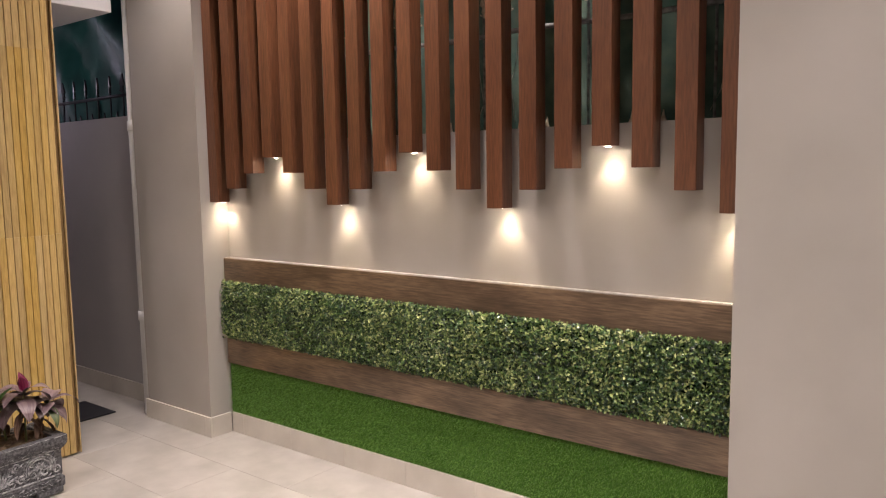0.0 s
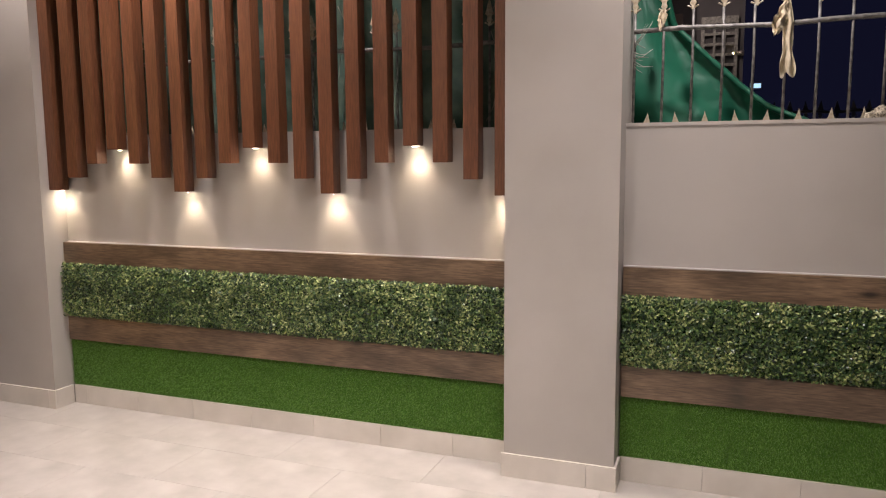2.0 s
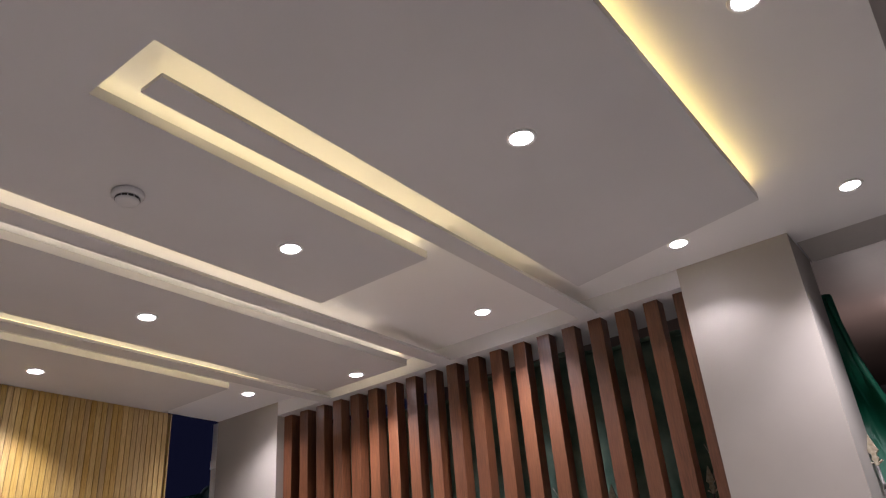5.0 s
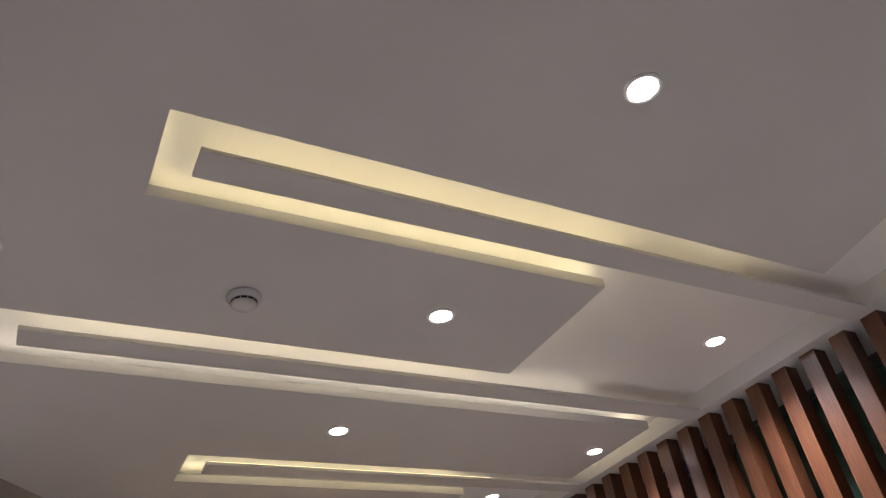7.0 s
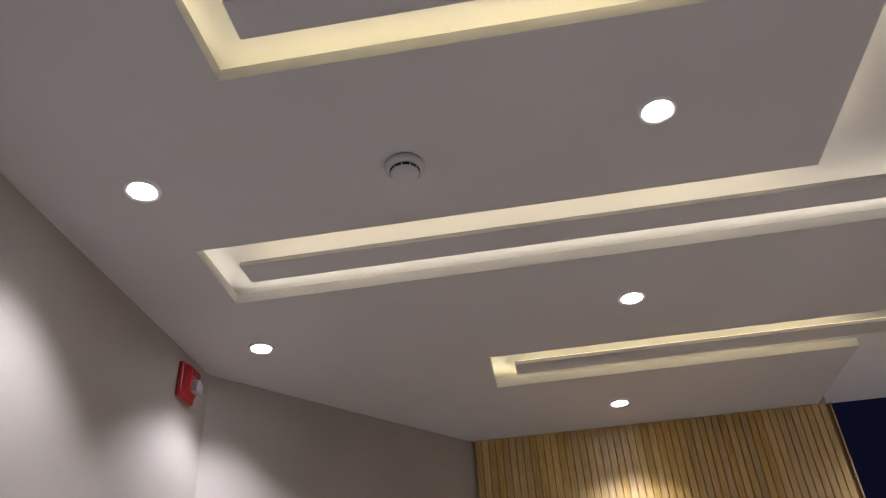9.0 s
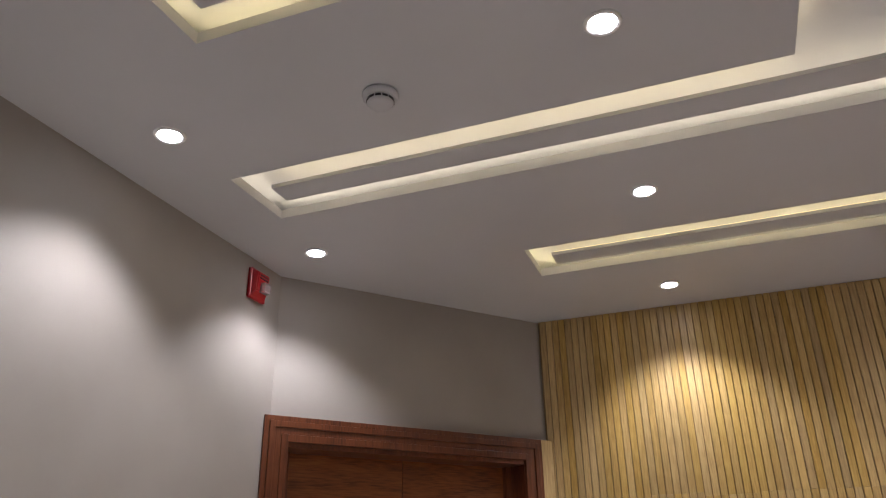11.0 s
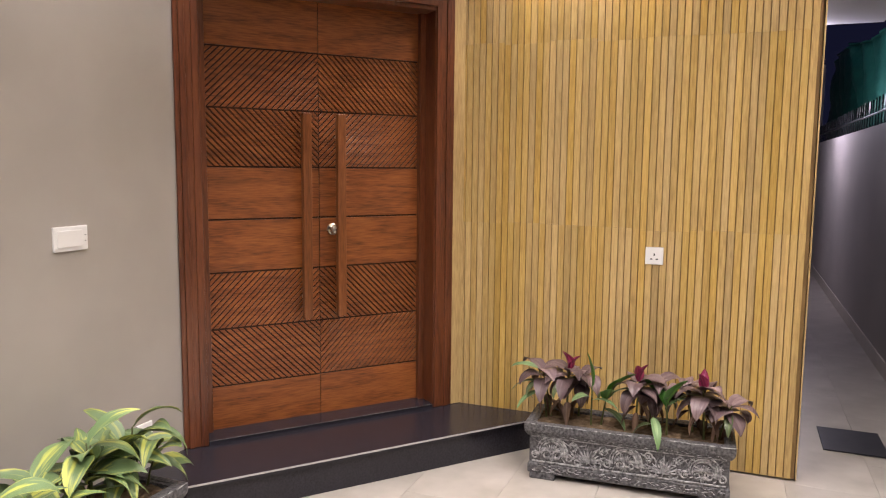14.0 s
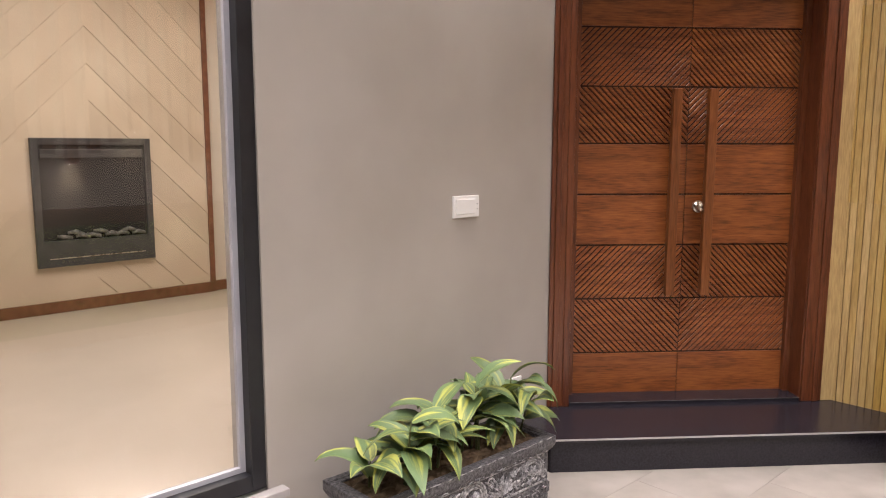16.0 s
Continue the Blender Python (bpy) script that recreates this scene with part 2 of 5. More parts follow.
# darker copy of the door wood: groove shade is put into its colour
M_DOORSHADE = paint("door_groove_shade", (0.030, 0.008, 0.004), (0.045, 0.012, 0.006), 8, 0.5, 0.05, 120)
M_DOORV = wood("door_frame_wood", (0.068, 0.019, 0.0075), (0.132, 0.039, 0.0145), (0.185, 0.060, 0.022), "z", 0.32, 12, 0.1, 26.0, 0.3, 0.08, 0.08)
M_HANDLE = wood("handle_wood", (0.11, 0.032, 0.008), (0.17, 0.055, 0.015), (0.24, 0.085, 0.025), "z", 0.3, 12, 0.1, 26.0, 0.3, 0.05, 0.06)
M_FLUTE = wood("oak_fluted_panel", (0.360, 0.226, 0.060), (0.495, 0.325, 0.094), (0.595, 0.412, 0.138), "z", 0.42, 8, 0.1, 26.0, 0.05, 0.12, 0.08, fade=0.14)
# same oak darkened, so shade in the grooves is painted in
M_FLUTE_BACK = paint("flute_groove_shade", (0.17, 0.10, 0.036), (0.23, 0.14, 0.05), 8, 0.6, 0.05, 120)
M_GRANITE = paint("black_granite", (0.016, 0.0145, 0.019), (0.027, 0.025, 0.033), 120, 0.22, 0.0, 300, 0.4)
M_WHITE = paint("white_plastic", (0.78, 0.77, 0.75), (0.84, 0.83, 0.81), 4, 0.35, 0.0, 100, 0.5)
M_BLACK = paint("black_metal", (0.012, 0.012, 0.014), (0.02, 0.02, 0.023), 12, 0.38, 0.03, 200, 0.5)
M_STEEL = paint("brushed_brass_steel", (0.55, 0.5, 0.42), (0.66, 0.6, 0.5), 30, 0.28, 0.0, 100, 0.5, metal=1.0)
M_LAMP = glow("lamp_face", (1.0, 0.95, 0.91), 16.0)
M_SLATLAMP = glow("slat_lamp_face", (1.0, 0.88, 0.66), 70.0)
M_LED = glow("led_strip_glow", (1.0, 0.80, 0.385), LED)
M_LED_EDGE = glow("led_edge_glow", (1.0, 0.80, 0.385), LED * 0.75)
M_LED_LOW = glow("led_low_glow", (1.0, 0.80, 0.385), LED * 0.4)
M_LED_PALE = glow("led_pale_glow", (1.0, 0.84, 0.57), LED * 0.66)
M_LED_RICH = glow("led_rich_glow", (1.0, 0.73, 0.24), LED * 1.5)
M_LED_END = glow("led_end_glow", (1.0, 0.82, 0.47), LED * 1.25)
M_RED = paint("red_plastic", (0.42, 0.012, 0.02), (0.5, 0.02, 0.028), 6, 0.3, 0.0, 100, 0.5)
M_TARP = paint("green_tarpaulin", (0.004, 0.075, 0.040), (0.010, 0.12, 0.066), 3, 0.5, 0.15, 400, 0.35)
# tarpaulin green darkened: the passage's gloom is put into the colour
M_SHADETARP = paint("shaded_green_tarpaulin", (0.005, 0.055, 0.042), (0.012, 0.090, 0.068), 3, 0.5, 0.15, 400, 0.35)
# paler than the tarpaulin, to offset the weak light behind the timbers
M_SHEET = paint("lightened_green_netting", (0.045, 0.095, 0.070), (0.13, 0.18, 0.14), 7, 0.8, 0.3, 200, 0.2)
M_FENCE = paint("weathered_silver_paint", (0.09, 0.085, 0.08), (0.24, 0.23, 0.21), 40, 0.55, 0.2, 160, 0.4, metal=0.3)
M_SOIL = paint("potting_soil", (0.085, 0.056, 0.034), (0.19, 0.135, 0.085), 30, 0.95, 0.6, 70, 0.1, bump_d=0.01)
M_STONE = paint("grey_carved_stone", (0.026, 0.025, 0.028), (0.165, 0.160, 0.165), 85, 0.5, 0.7, 120, 0.4, bump_d=0.006)
M_STONE_HI = paint("dry_brushed_silver", (0.07, 0.07, 0.074), (0.50, 0.49, 0.49), 70, 0.45, 0.3, 160, 0.45)
M_GRASS = island_paint("turf_blades", ((0.066, 0.165, 0.020), (0.125, 0.270, 0.044), (0.23, 0.41, 0.085)), 0.5)
M_GRASS_BASE = paint("turf_backing", (0.052, 0.125, 0.016), (0.075, 0.17, 0.024), 60, 0.8, 0.4, 200, 0.2)
M_HEDGE = island_paint("hedge_leaves", ((0.009, 0.024, 0.011), (0.022, 0.058, 0.020), (0.062, 0.130, 0.034), (0.17, 0.245, 0.062), (0.46, 0.50, 0.21)), 0.28, 0.6, patch=0.17)
# near-black green: the shade between the leaves is painted into the backing
M_HEDGE_BASE = paint("shaded_hedge_backing", (0.004, 0.016, 0.004), (0.010, 0.032, 0.008), 40, 0.9, 0.4, 120, 0.1)

# ---- structure ----
solid("ground", boxes((-30, 30, -30, 30, -0.16, -0.034)), M_GROUT, "dark cement bed beneath the tiled paving", "ground", kind="structure")

solid("wall_north", boxes((-0.03, 6.0, WALL_Y, 2.92, -0.05, 1.61), (-0.03, 6.0, 2.7165, 2.94, 1.61, 1.625)), M_WALL,
      "taupe plastered garden wall with a thin coping", "wall", kind="structure")
solid("wall_behind_slats", boxes((-3.36, -0.54, WALL_Y, 2.92, -0.05, 1.62)), M_WALL, "taupe plastered garden wall behind the timbers", "wall", kind="structure")
solid("wall_passage", boxes((-15.0, -3.99, 2.70, 2.90, -0.05, 1.83)), M_WALL_OUT, "grey plastered boundary wall of the side passage", "wall", kind="structure")
solid("pillar_east", boxes((-0.54, -0.03, PIL_Y, 2.94, -0.05, Z_TOP)), M_WALL, "square taupe painted pillar", "pillar", kind="structure")
solid("pillar_west", boxes((-3.99, -3.36, PIL_Y, 2.94, -0.05, Z_TOP)), M_WALL, "square taupe painted pillar", "pillar", kind="structure")

# house: fluted-panel wall, chamfered door wall, switch wall, window wall
solid("wall_west", boxes((-3.86, -3.745, 0.20, 1.975, 0, 3.3), (-15.0, -3.86, 1.775, 1.975, 0, 3.3)), M_WALL_OUT,
      "house wall that carries the fluted panels", "wall", kind="structure")


def door_wall():
    """The slanting wall round the double door, with its opening."""
    bm = bmesh.new()
    def slab(s0, s1, z0, z1, n0=-0.32, n1=-0.045):
        p = [DOOR_A + DOOR_U * s + DOOR_N * q for s, q in ((s0, n1), (s1, n1), (s1, n0), (s0, n0))]
        prism(bm, [(v.x, v.y) for v in p], z0, z1)
    slab(-0.035, 0.06, 0, 2.33)
    slab(1.34, 1.58, 0, 2.33)
    slab(-0.035, 1.58, 2.33, 3.2)
    return bm


solid("wall_door", door_wall(), M_WALL, "taupe painted slanting wall above the double door", "wall", kind="structure")
solid("wall_south", boxes((-2.62, -1.03, -0.90, HOUSE_Y, 0, 3.2), (-1.03, -0.10, -0.90, HOUSE_Y, 0, 0.235), (-1.03, -0.10, -0.90, HOUSE_Y, 2.75, 3.2), (-0.10, -0.06, -0.90, HOUSE_Y, 0.235, 2.75)),
      M_WALL, "taupe painted house wall with a large window", "wall", kind="structure")

# ceiling: one sheet at the house side with fingers towards the garden, all hung under a slab
YE0, YE1, YE2, YE3 = 2.0, 1.44, 2.42, 1.925
LOW = [(-0.88, 0.0, -0.70, YE0), (-1.78, -1.18, -0.70, YE1), (-2.70, -2.12, -0.70, YE2), (-3.745, -3.07, -0.70, YE3),
       (-1.18, -0.88, -0.70, 0.0), (-2.12, -1.78, -0.70, -0.335), (-3.07, -2.70, -0.70, 0.44)]
BEAMS = [(-1.08, -0.985, 0.09, 2.55), (-2.005, -1.905, -0.24, 2.55), (-2.96, -2.86, 0.535, 2.55)]
LOW[1] = (-1.80, -1.18, -0.70, YE1)
LOW[5] = (-2.12, -1.80, -0.70, -0.335)
LOW[2] = (-2.765, -2.12, -0.70, YE2)
LOW[6] = (-3.07, -2.765, -0.70, 0.44)
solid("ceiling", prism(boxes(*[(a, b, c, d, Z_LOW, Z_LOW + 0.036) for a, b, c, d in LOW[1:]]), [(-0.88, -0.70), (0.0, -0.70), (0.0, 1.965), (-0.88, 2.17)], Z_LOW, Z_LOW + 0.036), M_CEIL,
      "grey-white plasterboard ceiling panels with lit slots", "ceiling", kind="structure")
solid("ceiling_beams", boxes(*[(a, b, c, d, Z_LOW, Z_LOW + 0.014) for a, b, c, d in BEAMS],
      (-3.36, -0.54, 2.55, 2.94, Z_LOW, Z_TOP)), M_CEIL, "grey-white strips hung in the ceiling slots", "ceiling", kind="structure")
solid("ceiling_slab", boxes((-3.99, -0.03, -1.2, 2.94, Z_TOP, Z_TOP + 0.16), (-0.03, 0.54, -1.2, 2.69, Z_TOP, Z_TOP + 0.16)), M_CEIL_TOP, "recessed ceiling border, lightened to make up for weak light", "ceiling", kind="structure")

# cove strips on the edges of the hung panels
def cove(x0, x1, y0, y1, mat, z=Z_LOW + 0.0365):
    return solid("led_strip", boxes((x0, x1, y0, y1, z, z + 0.006)), mat, "warm yellow cove light strip hidden above a ceiling slot", "light strip", group="cove strips")


E0 = 0.022
for row in ((-0.88 + E0, -0.88 + E0 + 0.012, 0.0, 2.14), (-1.18 - E0 - 0.012, -1.18 - E0, 0.0, YE1 - E0), (-1.17, -0.89, -E0 - 0.012, -E0),
            (-1.80 + E0, -1.80 + E0 + 0.012, -0.33, YE1 - E0), (-2.12 - E0 - 0.012, -2.12 - E0, -0.33, YE2 - E0), (-2.11, -1.81, -0.335 - E0 - 0.012, -0.335 - E0),
            (-2.765 + E0, -2.765 + E0 + 0.012, 0.44, YE2 - E0), (-3.07 - E0 - 0.012, -3.07 - E0, 0.44, YE3 - E0), (-3.06, -2.775, 0.44 - E0 - 0.012, 0.44 - E0)):
    cove(*row, M_LED if row[0] < -2.7 or -1.81 < row[0] < -1.7 else M_LED_PALE if row[0] < -2.1 else M_LED_EDGE)
cove(-0.034, -0.022, -0.5, YE0 - 0.05, M_LED_RICH)
# third row is an extra strip, added only to brighten the border
for row in ((-2.73, -2.15, YE2 - E0 - 0.012, YE2 - E0), (-1.74, -1.24, YE1 - E0 - 0.012, YE1 - E0), (-0.84, -0.05, 1.932, 1.944)):
    cove(*row, M_LED_END)
for (a, b, c, d), e, f in zip(BEAMS, (YE1, YE2 - 0.1, YE3), (YE0, YE1, YE2 - 0.1)):
    cove(a + 0.012, a + 0.022, c + 0.012, min(e, 2.0) - 0.02, M_LED_PALE if -2.1 < a < -2.0 else M_LED_EDGE, Z_LOW + 0.0145)
    cove(b - 0.022, b - 0.012, c + 0.012, min(f, 2.0) - 0.02, M_LED_LOW, Z_LOW + 0.0145)

# fascia and eaves beyond the ceiling's open side
solid("fascia", boxes((0.54, 0.70, -1.2, 3.1, 3.16, 3.55), (-3.99, 0.54, 2.94, 3.1, 3.16, 3.55), (-0.028, 0.54, 2.6905, 3.02, 3.104, 3.159)), M_WALL_OUT, "grey plastered roof edge above the porch", "trim", kind="structure")

# ---- downlights ----
def downlight(x, y, z, power=DOWN_W, cone=124, soft_edge=0.95):
    t = thing("downlight", "round recessed white ceiling downlight, switched on", "downlight", (x, y, z), group="ceiling downlights")
    ring = lathe(bmesh.new(), [(0.036, -0.001), (0.039, -0.005), (0.046, -0.005), (0.049, 0.0)], 28)
    part("ring", ring, M_WHITE, t, smooth=True)
    part("lens", lathe(bmesh.new(), [(0.001, -0.008), (0.020, -0.0075), (0.035, -0.004), (0.036, 0.0)], 24), M_LAMP, t, "bright white lens", True)
    lamp = bpy.data.lights.new("downlight_beam", "SPOT")
    lamp.energy, lamp.color = power, (1.0, 0.915, 0.865)
    lamp.spot_size, lamp.spot_blend, lamp.shadow_soft_size = radians(cone), soft_edge, 0.06
    b = new("beam", lamp)
    b.parent = t
    b.matrix_basis = pose(0, 0, -0.03)
    return t


NEAR, FAR = DOWN_W * 0.55, DOWN_W * 1.04
for x, y, w in ((-0.44, 0.99, FAR), (-1.487, 0.983, FAR * 0.95), (-2.42, 0.973, FAR * 0.92), (-3.41, 0.971, NEAR * 1.05), (-1.50, -0.343, NEAR * 0.94), (-2.45, -0.372, NEAR * 0.74), (-0.44, -0.35, NEAR * 1.4)):
    downlight(x, y, Z_LOW, w, *((112, 0.55) if w < FAR * 0.9 else ()))
downlight(-2.418, 2.316, Z_LOW, NEAR * 2.2, 130)
for x, y, w, cone, soft_edge in ((-1.48, 2.275, NEAR * 2.2, 130, 0.95), (-0.423, 2.28, NEAR * 0.29, 116, 0.3), (-3.32, 2.265, NEAR * 1.1, 124, 0.95), (0.281, 2.298, FAR * 1.4, 124, 0.95), (0.281, 0.99, FAR * 1.6, 124, 0.95)):
    downlight(x, y, Z_TOP, w, cone, soft_edge)

# ---- garden wall: timbers, planks, hedge, turf ----
LEVEL = (1.302, 1.3765, 1.456, 1.536)
WAVE = (0, 1, 2, 3, 2, 1)


def timber(i):
    x = -3.357 + 0.1528 * i
    z0 = LEVEL[WAVE[i % 6]]
    lit = i % 3 == 0
    t = thing("hanging_timber", "reddish brown square timber with a lit lamp in its foot" if lit else "reddish brown square timber hung from the porch ceiling", "timber", (x + 0.0375, 2.6415, z0), group="hanging timbers")
    part("beam", boxes((-0.0375, 0.0375, -0.0375, 0.0375, 0, Z_LOW - z0), bevel=0.0025), M_SLAT, t)
    if lit:
        part("lamp_ring", lathe(bmesh.new(), [(0.013, -0.002), (0.016, -0.003), (0.018, 0.001)], 20, at=(0, 0.0225, 0)), M_WHITE, t, smooth=True)
        part("lamp_lens", lathe(bmesh.new(), [(0.001, -0.004), (0.012, -0.003), (0.013, 0.0)], 20, at=(0, 0.0225, 0)), M_SLATLAMP, t, "glowing warm lens", True)
        lamp = bpy.data.lights.new("timber_lamp", "SPOT")
        lamp.energy, lamp.color = SLAT_W, (1.0, 0.84, 0.60)
        lamp.spot_size, lamp.spot_blend, lamp.shadow_soft_size = radians(98), 0.85, 0.012
        b = new("beam_light", lamp)
        b.parent = t
        b.matrix_basis = pose(0, 0.033, -0.006)


for i in range(19):
    timber(i)


def facing_band(x0, x1, zoff=0.0):
    """Two planks with a leaf hedge between them and turf below, on one bay of the wall."""
    for z0, z1 in ((0.852, 0.986), (0.385, 0.53)):
        n = max(1, round((x1 - x0) / 1.9))
        for k in range(n):
            a, b = x0 + (x1 - x0) * k / n, x0 + (x1 - x0) * (k + 1) / n
            pk = solid("wall_plank", boxes((a + 0.001, b - 0.001, 2.672, WALL_Y, z0, z1), bevel=0.003), M_PLANK, "dark walnut plank fixed along the garden wall", "plank", group="wall planks")
            if z1 > 0.9:
                part("plank_top_line", boxes((a, b, 2.690, WALL_Y - 0.001, z1 + 0.0005, z1 + 0.003)), M_WALL_OUT, pk, "thin pale line along the plank top")
    hedge = thing("artificial_hedge", "artificial boxwood hedge panel with small variegated leaves", "hedge", (x0, WALL_Y, 0.525))
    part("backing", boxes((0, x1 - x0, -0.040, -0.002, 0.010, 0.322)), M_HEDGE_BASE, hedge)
    vs, fs = [], []
    rnd = random.Random(int(x0 * 100) + 7)
    for _ in range(int(16500 * (x1 - x0))):
        cx, cz = rnd.uniform(0.0, x1 - x0), rnd.uniform(0.012, 0.338)
        edge = min(cz, 0.33 - cz)
        cy = -0.040 - rnd.random() ** 1.4 * 0.036 - (0.010 if edge > 0.04 else 0.0)
        L = rnd.uniform(0.0060, 0.0102)
        W = L * rnd.uniform(0.45, 0.65)
        d = Vector((rnd.gauss(0, 1), rnd.gauss(-0.55, 0.6), rnd.gauss(0.15, 0.9))).normalized()
        s = d.cross(Vector((rnd.gauss(0, 0.5), -1, rnd.gauss(0.5, 0.5)))).normalized()
        nn = s.cross(d) * L * 0.18
        c = Vector((cx, cy, cz))
        b = len(vs)
        vs += [c - d * L, c - d * 0.1 * L + s * W + nn, c + d * L, c - d * 0.1 * L - s * W + nn]
        fs += [(b, b + 1, b + 2), (b, b + 2, b + 3)]
    me = bpy.data.meshes.new("foliage")
    me.from_pydata(vs, [], fs)
    me.materials.append(M_HEDGE)
    lv = new("foliage", me)
    lv.parent = hedge
    tagged(lv, "small glossy green and yellow leaves", kind="stuff")
    turf = thing("turf_panel", "artificial green turf fixed upright on the wall foot", "turf", (x0, WALL_Y, 0.095))
    part("backing", boxes((0, x1 - x0, -0.03, -0.002, 0.0, 0.292)), M_GRASS_BASE, turf)
    vs, fs = [], []
    for _ in range(int(15000 * (x1 - x0))):
        c = Vector((rnd.uniform(0, x1 - x0), -0.028, rnd.uniform(0, 0.29)))
        d = Vector((rnd.gauss(0, 0.45), -1, rnd.gauss(-0.35, 0.4))).normalized() * rnd.uniform(0.010, 0.020)
        s = d.cross(Vector((rnd.gauss(0, 1), 0, rnd.gauss(0, 1)))).normalized() * 0.0016
        b = len(vs)
        vs += [c - s, c + s, c + d]
        fs.append((b, b + 1, b + 2))
    me = bpy.data.meshes.new("grass")
    me.from_pydata(vs, [], fs)
    me.materials.append(M_GRASS)
    bl = new("grass", me)
    bl.parent = turf
    tagged(bl, "short bright green plastic grass blades", kind="stuff")


facing_band(-3.355, -0.545)
facing_band(-0.025, 1.9)

# ---- house: step, door, panels ----
def slab_on_door(bm, s0, s1, n0, n1, z0, z1):
    p = [DOOR_A + DOOR_U * s + DOOR_N * q for s, q in ((s0, n1), (s1, n1), (s1, n0), (s0, n0))]
    return prism(bm, [(v.x, v.y) for v in p], z0, z1)


step_bm = bmesh.new()
prism(step_bm, [(-2.27, HOUSE_Y + 0.002), (-2.27, -0.372), (-3.709, 0.80), (-3.709, 0.262), (-2.62, HOUSE_Y + 0.002)], -0.01, STEP_Z - 0.022)
step = thing("entrance_step", "polished black granite step before the double door", "step", kind="structure")
part("riser", step_bm, M_GRANITE, step)
tread_bm = bmesh.new()
prism(tread_bm, [(-2.255, HOUSE_Y + 0.002), (-2.255, -0.36), (-3.707, 0.82), (-3.707, 0.262), (-2.62, HOUSE_Y + 0.002)], STEP_Z - 0.0215, STEP_Z)
bmesh.ops.bevel(tread_bm, geom=list(tread_bm.edges), offset=0.003, segments=2, affect="EDGES")
part("tread", tread_bm, M_GRANITE, step)
# pale strip stands in for the highlight on the tread's front edge
nose = bmesh.new()
prism(nose, [(-2.2555, -0.3585), (-2.2535, -0.3565), (-3.7055, 0.8235), (-3.7065, 0.8215)], STEP_Z - 0.007, STEP_Z + 0.0006)
part("edge_highlight", nose, M_WALL_OUT, step, "thin pale highlight line along the tread edge")
sill_bm = slab_on_door(bmesh.new(), 0.112, 1.288, -0.31, -0.008, STEP_Z - 0.004, STEP_Z + 0.018)
part("threshold", sill_bm, M_GRANITE, step)
part("threshold_line", slab_on_door(bmesh.new(), 0.112, 1.288, -0.0085, -0.0065, STEP_Z + 0.0160, STEP_Z + 0.0184), M_FENCE, step, "thin grey line along the threshold edge")


def door_frame_matrix():
    m = Matrix.Identity(4)
    for i, v in enumerate((DOOR_U, -DOOR_N, Vector((0, 0, 1)))):
        m.col[i][:3] = v
    m.translation = DOOR_A
    return m


DOOR_M = door_frame_matrix()     # x along the door, y into the wall, z up


def ribs(x0, x1, z0, z1, up, y_face, pitch=0.0215, groove=0.0066):
    """Slanting raised ribs filling a rectangle, cut to its edges."""
    bm = bmesh.new()
    w, h = x1 - x0, z1 - z0
    dirv = Vector((1, 0, 1 if up else -1)).normalized()
    nrm = Vector((-dirv.z, 0, dirv.x))
    mid = Vector(((x0 + x1) / 2, 0, (z0 + z1) / 2))
    reach = (w + h)
    k = int(reach / pitch / 1.4) + 1
    for i in range(-k, k + 1):
        c = mid + nrm * (i * pitch)
        a = (pitch - groove) / 2
        q = [c - dirv * reach - nrm * a, c + dirv * reach - nrm * a, c + dirv * reach + nrm * a, c - dirv * reach + nrm * a]
        lo = [bm.verts.new((v.x, y_face + 0.008, v.z)) for v in q]
        mi = [bm.verts.new((v.x, y_face + 0.001, v.z)) for v in q]
        hi = [bm.verts.new((v.x, y_face, v.z)) for v in (q[0] + nrm * 0.001, q[1] + nrm * 0.001, q[2] - nrm * 0.001, q[3] - nrm * 0.001)]
        bm.faces.new(hi)
        for u, w_ in ((lo, mi), (mi, hi)):
            for j in range(4):
                bm.faces.new((u[j], u[(j + 1) % 4], w_[(j + 1) % 4], w_[j]))
    for co, no in (((x0, 0, 0), (-1, 0, 0)), ((x1, 0, 0), (1, 0, 0)), ((0, 0, z0), (0, 0, -1)), ((0, 0, z1), (0, 0, 1))):
        bmesh.ops.bisect_plane(bm, geom=list(bm.verts) + list(bm.edges) + list(bm.faces), plane_co=co, plane_no=no, clear_outer=True)
    bmesh.ops.recalc_face_normals(bm, faces=bm.faces)
    return bm


